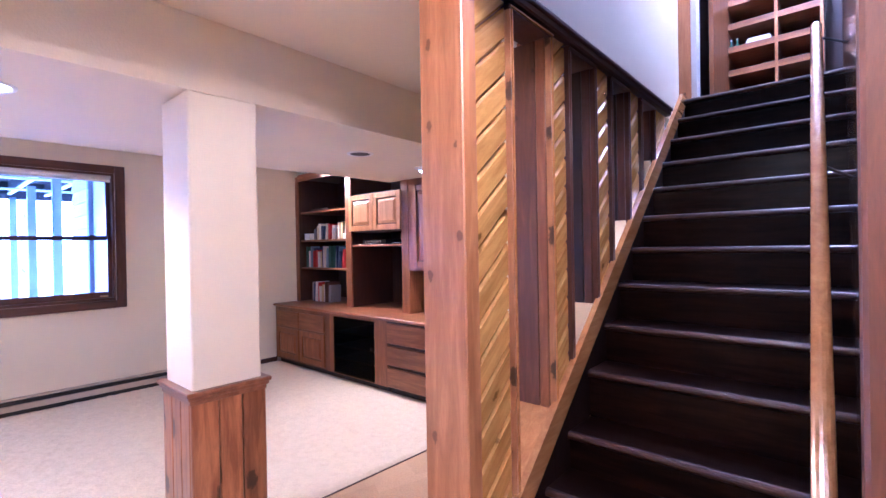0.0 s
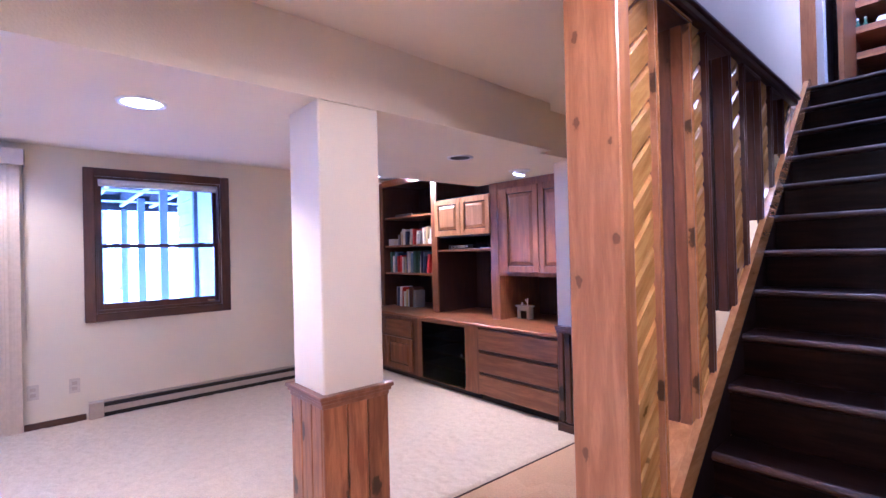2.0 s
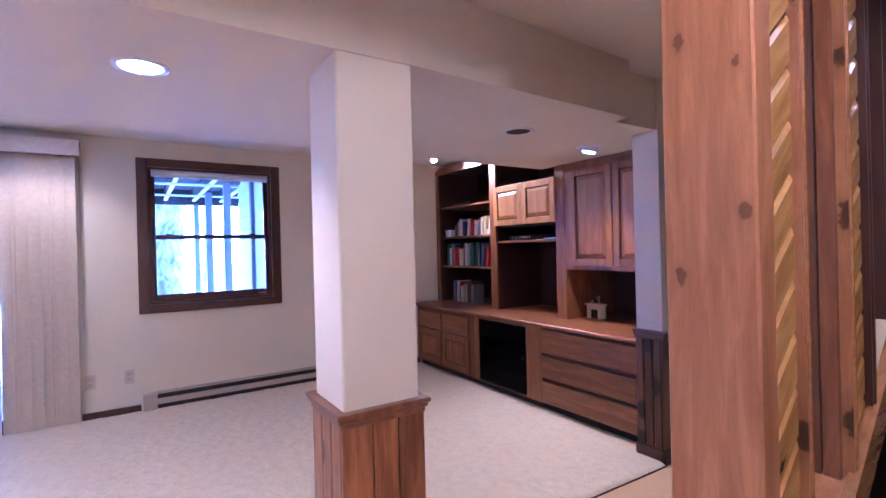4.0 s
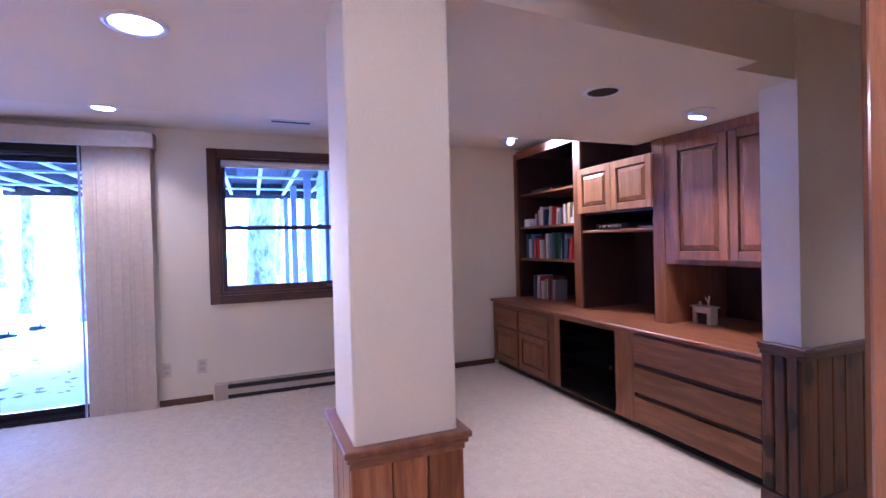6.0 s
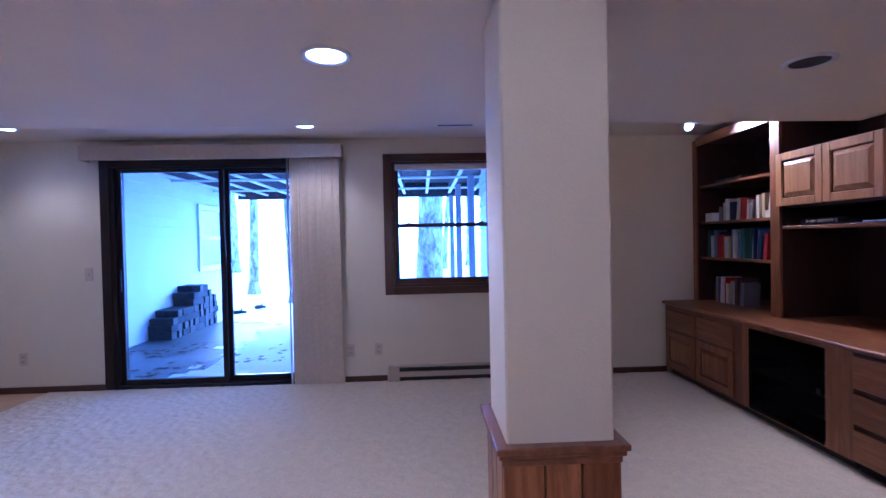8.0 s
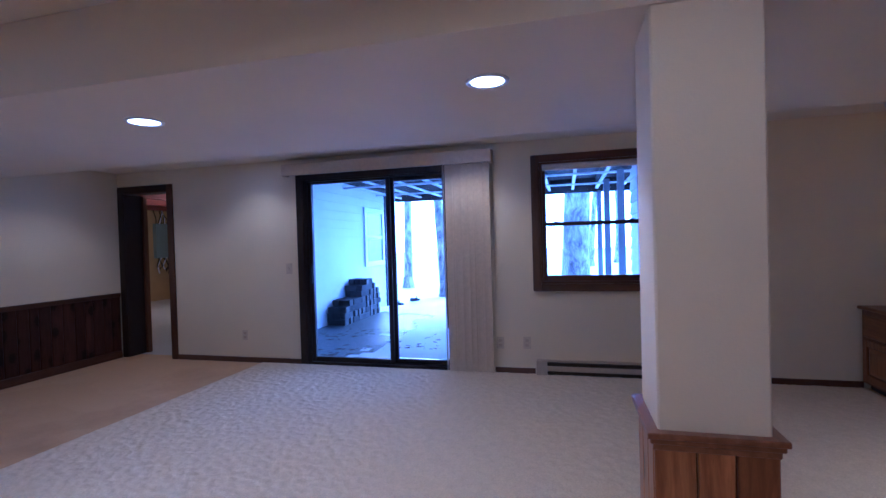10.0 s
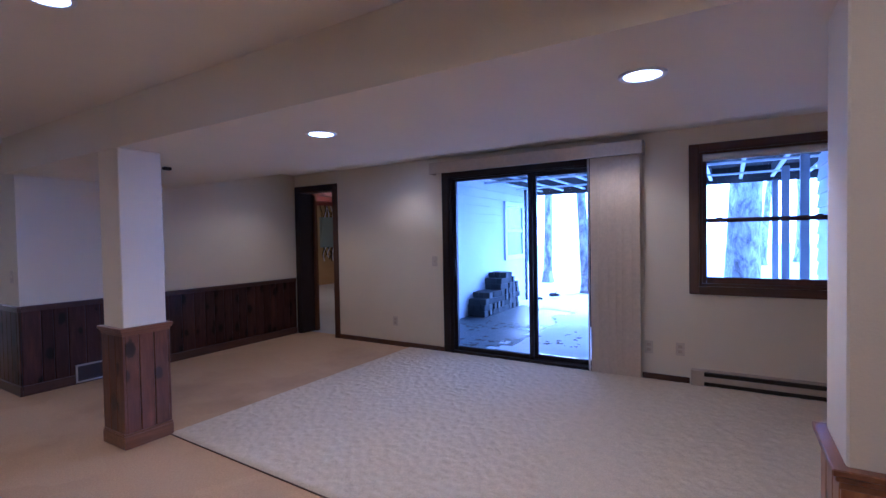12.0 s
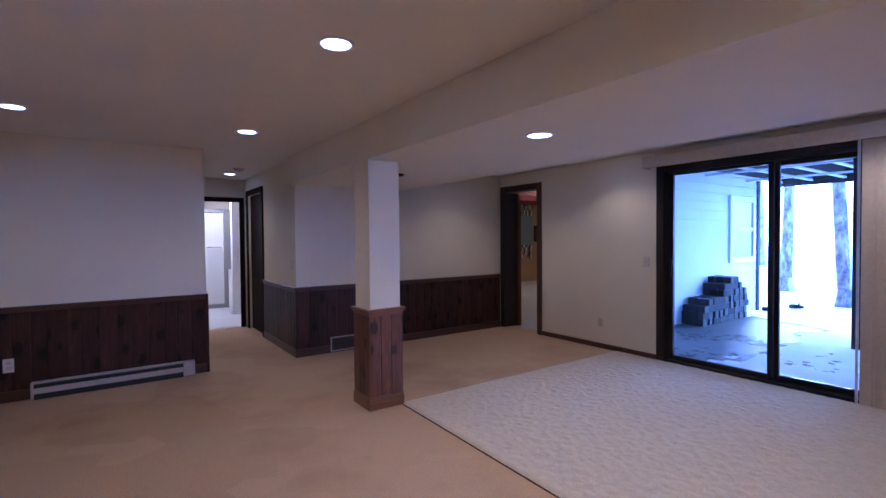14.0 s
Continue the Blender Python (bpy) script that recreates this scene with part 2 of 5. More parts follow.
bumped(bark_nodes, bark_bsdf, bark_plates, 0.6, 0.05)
BRUSHED = plain("brushed_aluminium_frame", (0.3, 0.29, 0.26), 0.5, 0.4)
LEAF = plain("wet_leaves", (0.05, 0.035, 0.025), 0.6)
STONE = plain("grey_paver", (0.035, 0.037, 0.042), 0.85)
# Lavender grey; the shade on the posts is put into the colour.
SHADED_PAINT = paint("shaded_grey_timber", (0.26, 0.27, 0.32), 0.7, 0.004, 0.2)
# Opaque pale blue: the sky's reflection is put into the colour.
PALE_PANE = plain("pane_with_sky_sheen", (0.3, 0.34, 0.42), 0.25)
OSB = paint("chipboard", (0.5, 0.33, 0.14), 0.8, 0.01, 0.25)
RED_PAINT = plain("red_oxide_paint", (0.16, 0.035, 0.025), 0.6)
PANEL_GREY = plain("grey_green_steel", (0.25, 0.32, 0.3), 0.45, 0.2)
TILE = paint("pale_tile", (0.72, 0.7, 0.66), 0.25, 0.002, 0.08)


# ---- mesh helpers ----
def box(bm, x0, x1, y0, y1, z0, z1, bevel=0.0, turn=None):
    x0, x1 = min(x0, x1), max(x0, x1)
    y0, y1 = min(y0, y1), max(y0, y1)
    z0, z1 = min(z0, z1), max(z0, z1)
    m = Matrix.Translation(((x0 + x1) / 2, (y0 + y1) / 2, (z0 + z1) / 2)) @ Matrix.Diagonal((x1 - x0, y1 - y0, z1 - z0, 1))
    if turn is not None:
        m = turn @ m
    made = bmesh.ops.create_cube(bm, size=1.0, matrix=m)
    if bevel:
        edges = list({e for v in made["verts"] for e in v.link_edges})
        bmesh.ops.bevel(bm, geom=edges, offset=bevel, segments=1, affect="EDGES", profile=0.5)
    return bm


def tube(bm, a, b, r0, r1=None, sides=16, caps=True):
    a, b = Vector(a), Vector(b)
    m = Matrix.Translation((a + b) / 2) @ (b - a).to_track_quat("Z", "Y").to_matrix().to_4x4()
    bmesh.ops.create_cone(bm, cap_ends=caps, segments=sides, radius1=r0, radius2=r0 if r1 is None else r1, depth=(b - a).length, matrix=m)
    return bm


def prism(bm, outline, axis, lo, hi):
    """A flat outline of (u, v) pairs drawn out along an axis from lo to hi."""
    def at(u, v, w):
        return {"x": (w, u, v), "y": (u, w, v), "z": (u, v, w)}[axis]
    low = [bm.verts.new(at(u, v, lo)) for u, v in outline]
    high = [bm.verts.new(at(u, v, hi)) for u, v in outline]
    n = len(outline)
    bm.faces.new(low[::-1]), bm.faces.new(high)
    for i in range(n):
        bm.faces.new((low[i], low[(i + 1) % n], high[(i + 1) % n], high[i]))
    bmesh.ops.recalc_face_normals(bm, faces=bm.faces)
    return bm


def mesh_of(name, bm, material, smooth=False):
    me = bpy.data.meshes.new(name)
    bm.to_mesh(me)
    bm.free()
    me.materials.append(material)
    if smooth:
        for p in me.polygons:
            p.use_smooth = True
    return me


def thing(name, at, label, category, group="", kind=""):
    ob = new(name)
    ob.empty_display_size = 0.1
    ob.location = at
    return tagged(ob, label, category, group, kind)


def part(name, bm, material, parent=None, label="", smooth=False):
    ob = new(name, mesh_of(name, bm, material, smooth))
    if parent is not None:
        ob.parent = parent
        if parent.type == "EMPTY":
            ob.matrix_parent_inverse = parent.matrix_basis.inverted()
    if label:
        ob["label"] = label
    return ob


def solid(name, bm, material, label="", category="", kind="structure", group="", smooth=False):
    return tagged(part(name, bm, material, None, "", smooth), label, category, group, kind)


def B(*a, **k):
    return box(bmesh.new(), *a, **k)


def wall_along_y(bm, x0, x1, y0, y1, z0, z1, openings=()):
    at = y0
    for a, b, lo, hi in sorted(openings):
        box(bm, x0, x1, at, a, z0, z1)
        if lo > z0:
            box(bm, x0, x1, a, b, z0, lo)
        box(bm, x0, x1, a, b, hi, z1)
        at = b
    return box(bm, x0, x1, at, y1, z0, z1)


# ---- large structure ----
TOP, LOW = 2.27, 1.965          # the two ceiling heights
WX = -5.25                      # inner face of the window wall
SY = -4.6                       # inner face of the wall with the hallway

solid("wall_west", wall_along_y(bmesh.new(), WX - 0.15, WX, SY - 0.12, 4.3, 0, 2.5,
      [(-4.56, -3.84, 0, 2.03), (-2.03, -0.05, 0, 2.05), (0.53, 1.53, 0.88, 2.05)]), PLASTER, "cream painted plaster wall with door, slider and window", "wall")
south = box(bmesh.new(), WX, -2.13, SY - 0.12, SY, 0, 2.5)
box(south, -1.206, 1.7, SY - 0.12, SY, 0, 2.5)
solid("wall_south", south, PLASTER, "cream plaster wall above dark pine wainscot", "wall")
hall = wall_along_y(bmesh.new(), -2.25, -2.13, -7.0, SY - 0.12, 0, 2.5, [(-6.8, -6.03, 0, 2.0)])
box(hall, -1.206, -1.09, -7.0, SY - 0.12, 0, 2.5)
solid("wall_hallway", hall, PLASTER, "cream plaster hallway walls", "wall")
hend = box(bmesh.new(), -2.25, -2.06, -7.12, -7.0, 0, 2.5)
box(hend, -2.06, -1.3, -7.12, -7.0, 1.93, 2.5)
box(hend, -1.3, -1.09, -7.12, -7.0, 0, 2.5)
solid("wall_hall_end", hend, PLASTER, "cream plaster wall round the bathroom doorway", "wall")
north = box(bmesh.new(), WX, -2.2, 4.06, 4.18, 0, 2.5)
box(north, -2.37, -2.2, 3.03, 4.06, 0, 2.5)
box(north, -2.37, -2.2, 4.06, 5.6, 0, 2.5)
box(north, -2.37, 0.1, 5.6, 5.72, 0, 2.5)
solid("wall_north", north, PLASTER, "cream plaster wall behind the built-in bookcase", "wall")
east = box(bmesh.new(), 1.7, 1.82, SY - 0.12, 1.1, 0, 2.5)
box(east, 0.08, 1.7, 1.0, 1.1, 0, 2.5)
solid("wall_east", east, PLASTER, "plain cream plaster wall", "wall")

ceil = box(bmesh.new(), WX - 0.15, -1.16, SY - 0.12, 5.7, TOP, TOP + 0.12)
box(ceil, -1.16, 1.82, SY - 0.12, 1.42, TOP, TOP + 0.12)
box(ceil, -2.25, -1.09, -7.12, SY - 0.12, TOP, TOP + 0.12)
solid("ceiling", ceil, CEILING, "off-white painted ceiling", "ceiling")
sof = prism(bmesh.new(), [(-3.54, SY), (-2.06, SY), (-2.06, 1.3), (-2.115, 2.65), (-3.54, 2.65)], "z", LOW, TOP - 0.002)
box(sof, -3.54, -2.21, 2.65, 3.42, LOW, TOP - 0.002)
solid("ceiling_soffit", sof, PLASTER, "dropped plaster soffit beam", "soffit")

solid("floor", B(-5.4, 1.82, -7.12, 5.72, -0.12, 0.0), TAN_CARPET, "tan low-pile carpet with worn patches", "carpet")


def lumpy_carpet(x0, x1, y0, y1, step):
    bm = bmesh.new()
    nx, ny = int((x1 - x0) / step), int((y1 - y0) / step)
    rows = []
    for i in range(nx + 1):
        row = []
        for j in range(ny + 1):
            y = y0 + (y1 - y0) * j / ny
            x = x0 + (x1 + 0.028 * y - x0) * i / nx
            edge = i in (0, nx) or j in (0, ny)
            rim = min(1.0, 0.35 + 0.16 * min(i, nx - i, j, ny - j))
            z = 0.002 if edge else 0.016 * min(1.0, rim + 0.3) + rim * (0.0055 * noise.noise((x * 21, y * 21, 0)) + 0.005 * noise.noise((x * 43, y * 43, 3)))
            row.append(bm.verts.new((x, y, z)))
        rows.append(row)
    for i in range(nx):
        for j in range(ny):
            bm.faces.new((rows[i][j], rows[i + 1][j], rows[i + 1][j + 1], rows[i][j + 1]))
    return bm


solid("floor_carpet", lumpy_carpet(WX + 0.015, -2.265, -2.6, 3.14, 0.016), LIGHT_CARPET, "cream sculpted-pile carpet", "carpet", smooth=True)


# Dark strip draws the seam line and the raised edge's shadow.
seam = bmesh.new()
prism(seam, [(-2.3375, -2.6), (-2.33, -2.6), (-2.171, 3.0), (-2.1785, 3.0)], "z", 0.0, 0.006)
solid("carpet_seam", seam, TRIM_Y, "dark brown strip along the carpet edge for seam and shadow", "carpet edging")

# ---- columns with pine wainscot ----
def cap_profile(bm, x0, x1, y0, y1, z):
    """A small moulded ledge round a column, in three steps."""
    for out, lo, hi in ((0.016, z - 0.05, z - 0.03), (0.024, z - 0.03, z - 0.014), (0.032, z - 0.014, z + 0.004)):
        box(bm, x0 - out, x1 + out, y0 - out, y1 + out, lo, hi, 0.003)
    return bm


def column(x0, x1, y0, y1, ledge, label, material):
    col = thing("column", ((x0 + x1) / 2, (y0 + y1) / 2, 0), label, "column", "columns under the soffit")
    part("shaft", B(x0, x1, y0, y1, ledge - 0.04, LOW, 0.006), PLASTER, col, "cream plaster shaft")
    part("core", B(x0 + 0.004, x1 - 0.004, y0 + 0.004, y1 - 0.004, 0, ledge - 0.04), DARK_PINE, col)
    t = 0.014
    for side in range(4):
        wide = (x1 - x0) if side in (0, 2) else (y1 - y0)
        cuts = [0, 0.34, 0.68, 1.0]
        for a, b in zip(cuts, cuts[1:]):
            if side == 0:
                bm = B(x0 + a * wide + 0.002, x0 + b * wide - 0.002, y0 - t, y0 + 0.004, 0.1, ledge - 0.045, 0.004)
            elif side == 2:
                bm = B(x0 + a * wide + 0.002, x0 + b * wide - 0.002, y1 - 0.004, y1 + t, 0.1, ledge - 0.045, 0.004)
            elif side == 1:
                bm = B(x1 - 0.004, x1 + t, y0 + a * wide + 0.002 - t * (a == 0), y0 + b * wide - 0.002 + t * (b == 1), 0.1, ledge - 0.045, 0.004)
            else:
                bm = B(x0 - t, x0 + 0.004, y0 + a * wide + 0.002 - t * (a == 0), y0 + b * wide - 0.002 + t * (b == 1), 0.1, ledge - 0.045, 0.004)
            part("board", bm, material, col)
    part("ledge", cap_profile(bmesh.new(), x0, x1, y0, y1, ledge), RED_TRIM, col)
    base = box(bmesh.new(), x0 - 0.02, x1 + 0.02, y0 - 0.02, y1 + 0.02, 0, 0.085, 0.004)
    box(base, x0 - 0.017, x1 + 0.017, y0 - 0.017, y1 + 0.017, 0.085, 0.1, 0.003)
    part("plinth", base, RED_TRIM, col)
    return col


column(-2.345, -2.06, 1.01, 1.297, 0.76, "square plaster column with knotty pine wainscot base", RED_PINE)
col2 = column(-2.335, -2.06, -2.86, -2.6, 0.79, "square plaster column with knotty pine wainscot and outlet", DARK_RED_PINE)

# ---- wainscot walls ----
def wainscot(parent, along, a, b, face, out, top, material=None, width=0.115):
    """Vertical boards with grooves between, along x or y, standing out from a wall face."""
    material = material or DARK_PINE
    rnd = random.Random(int((a + 20) * 100))
    lo, hi = sorted((face, face + out * 0.45))
    # Black sheet behind the boards paints the grooves dark, as if shaded.
    part("backing", B(a, b, lo, hi, 0.05, top - 0.03) if along == "x" else B(lo, hi, a, b, 0.05, top - 0.03), BLACK, parent)
    at = a
    while at < b - 0.01:
        end = min(b, at + width * rnd.uniform(0.8, 1.25))
        if b - end < 0.03:
            end = b
        lo, hi = sorted((face, face + out))
        if along == "x":
            bm = B(at + 0.002, end - 0.002, lo, hi, 0.09, top - 0.05, 0.004)
        else:
            bm = B(lo, hi, at + 0.002, end - 0.002, 0.09, top - 0.05, 0.004)
        part("board", bm, material, parent)
        at = end
    for name, z0, z1, o in (("cap_rail", top - 0.05, top - 0.012, 1.6), ("cap_nose", top - 0.012, top, 2.4), ("skirting", 0.0, 0.09, 1.5)):
        lo, hi = sorted((face, face + out * o))
        if along == "x":
            part(name, B(a, b, lo, hi, z0, z1, 0.003), TRIM_X, parent)
        else:
            part(name, B(lo, hi, a, b, z0, z1, 0.003), TRIM_Y, parent)


wa = thing("wainscot_south", (-3.6, SY, 0), "dark knotty pine wainscot with grooved boards", "wainscot", kind="structure")
wainscot(wa, "x", WX + 0.03, -2.13, SY, 0.014, 0.8)
wb = thing("wainscot_left", (0.2, SY, 0), "dark knotty pine wainscot above a baseboard heater", "wainscot", kind="structure")
wainscot(wb, "x", -1.206, 1.7, SY, 0.014, 0.8)
part("end_board", B(-1.222, -1.2, SY - 0.1, SY + 0.03, 0.0, 0.8, 0.003), DARK_PINE, wb)
wc = thing("wainscot_hallway", (-2.13, -5.2, 0), "dark knotty pine wainscot along the hallway", "wainscot", kind="structure")
wainscot(wc, "y", -5.95, SY + 0.02, -2.13, 0.014, 0.8)
wd = thing("wainscot_north", (-2.2, 4, 0), "dark knotty pine wainscot beside the bookcase", "wainscot", kind="structure")
wainscot(wd, "y", 3.0, 4.1, -2.2, 0.016, 0.77, DARK_RED_PINE)
pil = thing("pilaster", (-2.28, 3.03, 0), "fluted dark pine pilaster base under a plaster wall end", "pilaster", kind="structure")
for i in range(3):
    part("board", B(-2.37 + i * 0.057 + 0.003, -2.37 + (i + 1) * 0.057 - 0.003, 3.008, 3.03, 0.08, 0.73, 0.007), DARK_RED_PINE, pil)
bm = bmesh.new()
for out, lo, hi in ((0.02, 0.72, 0.745), (0.034, 0.745, 0.765), (0.042, 0.765, 0.777)):
    box(bm, -2.375, -2.2 + out, 3.03 - out, 3.06, lo, hi, 0.003)
part("ledge", bm, TRIM_X, pil)
part("plinth", B(-2.375, -2.176, 3.0, 3.05, 0, 0.08, 0.005), TRIM_X, pil)

# ---- skirting on the window wall ----
sk = bmesh.new()
for a, b in ((-3.76, -2.1), (0.06, 0.45), (2.4, 3.12)):
    box(sk, WX, WX + 0.014, a, b, 0, 0.06, 0.003)
solid("baseboard", sk, TRIM_Y, "narrow brown wooden baseboard", "baseboard")

# ---- sliding door ----
sl = thing("door_slider", (WX, -1.05, 0), "dark bronze sliding glass patio door with wooden casing", "sliding door", kind="structure")
for name, bm in (
    ("casing", B(WX, WX + 0.018, -2.105, -2.02, 0, 2.1, 0.004)),
    ("casing", B(WX, WX + 0.018, -0.06, 0.02, 0, 2.1, 0.004)),
    ("casing", B(WX, WX + 0.018, -2.02, -0.06, 2.03, 2.1, 0.004))):
    # Casing darkened in colour, as it looks against the daylight.
    part(name, bm, SHADED_TRIM, sl)
for bm in (B(WX - 0.15, WX, -2.03, -1.985, 0, 2.05, 0.003), B(WX - 0.15, WX, -0.1, -0.05, 0, 2.05, 0.003),
           B(WX - 0.15, WX, -1.985, -0.1, 2.015, 2.05, 0.003)):
    part("jamb", bm, BRONZE, sl)
part("threshold", B(WX - 0.15, WX + 0.01, -1.985, -0.1, 0.0, 0.035, 0.004), BRONZE, sl)


def sash(parent, x, y0, y1, z0, z1, side, top, bottom, material=None, d=0.035):
    material = material or BRONZE
    fr = part("sash", B(x - d / 2, x + d / 2, y0, y0 + side, z0, z1, 0.004), material, parent)
    part("stile", B(x - d / 2, x + d / 2, y1 - side, y1, z0, z1, 0.004), material, fr)
    part("top_rail", B(x - d / 2, x + d / 2, y0 + side, y1 - side, z1 - top, z1, 0.004), material, fr)
    part("bottom_rail", B(x - d / 2, x + d / 2, y0 + side, y1 - side, z0, z0 + bottom, 0.004), material, fr)
    pane = part("pane", B(x - 0.003, x + 0.003, y0 + side, y1 - side, z0 + bottom, z1 - top), GLASS, fr)
    pane.visible_shadow = False
    return fr


sash(sl, WX - 0.045, -1.985, -1.02, 0.035, 2.015, 0.045, 0.03, 0.05)
sash(sl, WX - 0.095, -1.06, -0.1, 0.035, 2.015, 0.07, 0.045, 0.05)
part("handle", B(WX - 0.03, WX - 0.005, -1.97, -1.95, 0.9, 1.1, 0.004), BRONZE, sl)

# vertical blinds drawn to one side, under a valance
bl = thing("vertical_blinds", (WX + 0.07, -0.2, 0), "cream vertical blinds stacked open beside the patio door", "blinds")
for i in range(6):
    y = -0.345 + i * 0.071
    tilt = pose(WX + 0.075 + 0.004 * math.sin(i * 1.7), y, 1.05, 0, 0, 86 + 3 * math.sin(i * 2.1))
    bm = bmesh.new()
    outline = [(0.047 * u, 0.008 * (1 - u * u) + e) for u, e in ((-1, 0.0012), (-0.6, 0.0012), (-0.2, 0.0012), (0.2, 0.0012), (0.6, 0.0012), (1, 0.0012), (1, 0), (0.6, 0), (0.2, 0), (-0.2, 0), (-0.6, 0), (-1, 0))]
    prism(bm, outline, "z", -1.03, 1.03)
    bmesh.ops.transform(bm, matrix=tilt, verts=bm.verts)
    part("vane", bm, BLIND, bl)
edge = bmesh.new()
prism(edge, [(0.045 * u, 0.006 * (1 - u * u) + e) for u, e in ((-1, 0.0012), (0, 0.0012), (1, 0.0012), (1, 0), (0, 0), (-1, 0))], "z", -1.03, 1.03)
bmesh.ops.transform(edge, matrix=pose(WX + 0.075, -0.41, 1.05, 0, 0, 25), verts=edge.verts)
part("vane", edge, BLIND_EDGE, bl)
part("headrail", B(WX + 0.05, WX + 0.1, -2.15, 0.06, 2.085, 2.12, 0.004), WHITE, bl)
part("wand", tube(bmesh.new(), (WX + 0.03, 0.075, 2.08), (WX + 0.03, 0.085, 0.72), 0.004), IVORY, bl)
va = thing("valance", (WX + 0.1, -1.05, 2.07), "cream fabric valance board over the patio door", "valance")
part("front", B(WX + 0.12, WX + 0.135, -2.2, 0.09, 2.075, 2.2, 0.004), BLIND, va)
part("end", B(WX + 0.0, WX + 0.12, 0.077, 0.09, 2.075, 2.2, 0.003), BLIND, va)
part("end", B(WX + 0.0, WX + 0.12, -2.2, -2.187, 2.075, 2.2, 0.003), BLIND, va)
part("top", B(WX + 0.0, WX + 0.12, -2.187, 0.077, 2.19, 2.2, 0.002), BLIND, va)

# ---- double-hung window ----
wi = thing("window_1", (WX, 1.03, 0.81), "double-hung window with stained wood frame and rolled shade", "window", kind="structure")
for bm in (B(WX, WX + 0.02, 0.45, 0.53, 0.81, 2.12, 0.005), B(WX, WX + 0.02, 1.53, 1.61, 0.81, 2.12, 0.005)):
    part("casing", bm, TRIM, wi)
for bm in (B(WX, WX + 0.02, 0.53, 1.53, 2.05, 2.12, 0.005), B(WX, WX + 0.024, 0.53, 1.53, 0.81, 0.88, 0.005)):
    part("casing", bm, TRIM_Y, wi)
for bm in (B(WX - 0.12, WX - 0.002, 0.53, 0.55, 0.88, 2.05), B(WX - 0.12, WX - 0.002, 1.51, 1.53, 0.88, 2.05),
           B(WX - 0.12, WX - 0.002, 0.55, 1.51, 2.03, 2.05), B(WX - 0.12, WX - 0.002, 0.55, 1.51, 0.88, 0.905)):
    part("jamb", bm, TRIM, wi)
sash(wi, WX - 0.05, 0.55, 1.51, 0.905, 1.47, 0.035, 0.035, 0.055, TRIM)
sash(wi, WX - 0.085, 0.55, 1.51, 1.44, 2.03, 0.035, 0.04, 0.035, TRIM)
for y in (0.68, 1.36):
    part("lock", B(WX - 0.045, WX - 0.015, y - 0.025, y + 0.025, 1.47, 1.482, 0.004), BRONZE, wi)
part("lift", B(WX - 0.03, WX - 0.005, 1.41, 1.47, 0.915, 0.93, 0.004), BRASS, wi)
sh = thing("window_shade", (WX - 0.02, 1.03, 2.0), "rolled-up white shade at the window head", "window shade")
part("roll", tube(bmesh.new(), (WX - 0.022, 0.557, 2.012), (WX - 0.022, 1.503, 2.012), 0.02), WHITE, sh, smooth=True)
part("hem_bar", B(WX - 0.03, WX - 0.015, 0.557, 1.503, 1.97, 1.995, 0.004), WHITE, sh)

# ---- doors and casings ----
d1 = thing("door_1", (WX, -4.2, 0), "dark brown cased doorway to the utility room", "doorway", kind="structure")
part("casing", B(WX, WX + 0.02, -3.85, -3.765, 0, 2.1, 0.004), TRIM, d1)
# Left casing, head and left jamb painted as shaded; the right stays brown.
part("casing", B(WX, WX + 0.02, -4.59, -4.505, 0, 2.02, 0.004), SHADED_TRIM, d1)
part("casing", B(WX, WX + 0.02, -4.59, -3.85, 2.02, 2.1, 0.004), SHADED_TRIM, d1)
part("jamb", B(WX - 0.15, WX - 0.001, -3.86, -3.842, 0, 2.03), TRIM, d1)
part("jamb", B(WX - 0.24, WX - 0.001, -4.558, -4.5, 0, 2.012, 0.004), SHADED_TRIM, d1)
part("stop", B(WX - 0.3, WX - 0.24, -4.54, -4.47, 0, 2.0, 0.003), CORNER_PINE, d1, "lighter brown door stop")
part("jamb", B(WX - 0.15, WX - 0.001, -4.558, -3.86, 2.012, 2.03), TRIM_Y, d1)
hd = thing("door_2", (-2.13, -6.4, 0), "brown door standing open in the hallway, darkened for shade", "door", kind="structure")
# Leaf and casings coloured near-black to hold the hallway's shade.
part("casing", B(-2.13, -2.11, -6.03, -5.95, 0, 2.08, 0.004), ESPRESSO, hd)
part("casing", B(-2.13, -2.11, -6.88, -6.8, 0, 2.08, 0.004), ESPRESSO, hd)
part("casing", B(-2.13, -2.11, -6.8, -6.03, 2.0, 2.08, 0.004), ESPRESSO, hd)
part("leaf", B(-2.2, -2.16, -6.8, -6.03, 0.01, 2.0, 0.003), ESPRESSO, hd)
be = thing("door_3", (-1.7, -7.0, 0), "dark brown casing round the bathroom doorway", "doorway", kind="structure")
part("casing", B(-2.11, -2.04, -7.0, -6.98, 0, 1.99, 0.004), ESPRESSO, be)
part("casing", B(-1.32, -1.25, -7.0, -6.98, 0, 1.99, 0.004), ESPRESSO, be)
part("casing", B(-2.04, -1.32, -7.0, -6.98, 1.92, 1.99, 0.004), ESPRESSO, be)

# ---- stairs ----
SX0, SY0, SLOPE = -1.05, 1.42, -0.027     # the stair runs very slightly askew


def sx(y, off=0.0):
    return SX0 + SLOPE * (y - SY0) + off


skew = Matrix(((1, SLOPE, 0, SX0 - SLOPE * SY0), (0, 1, 0, 0), (0, 0, 1, 0), (0, 0, 0, 1)))


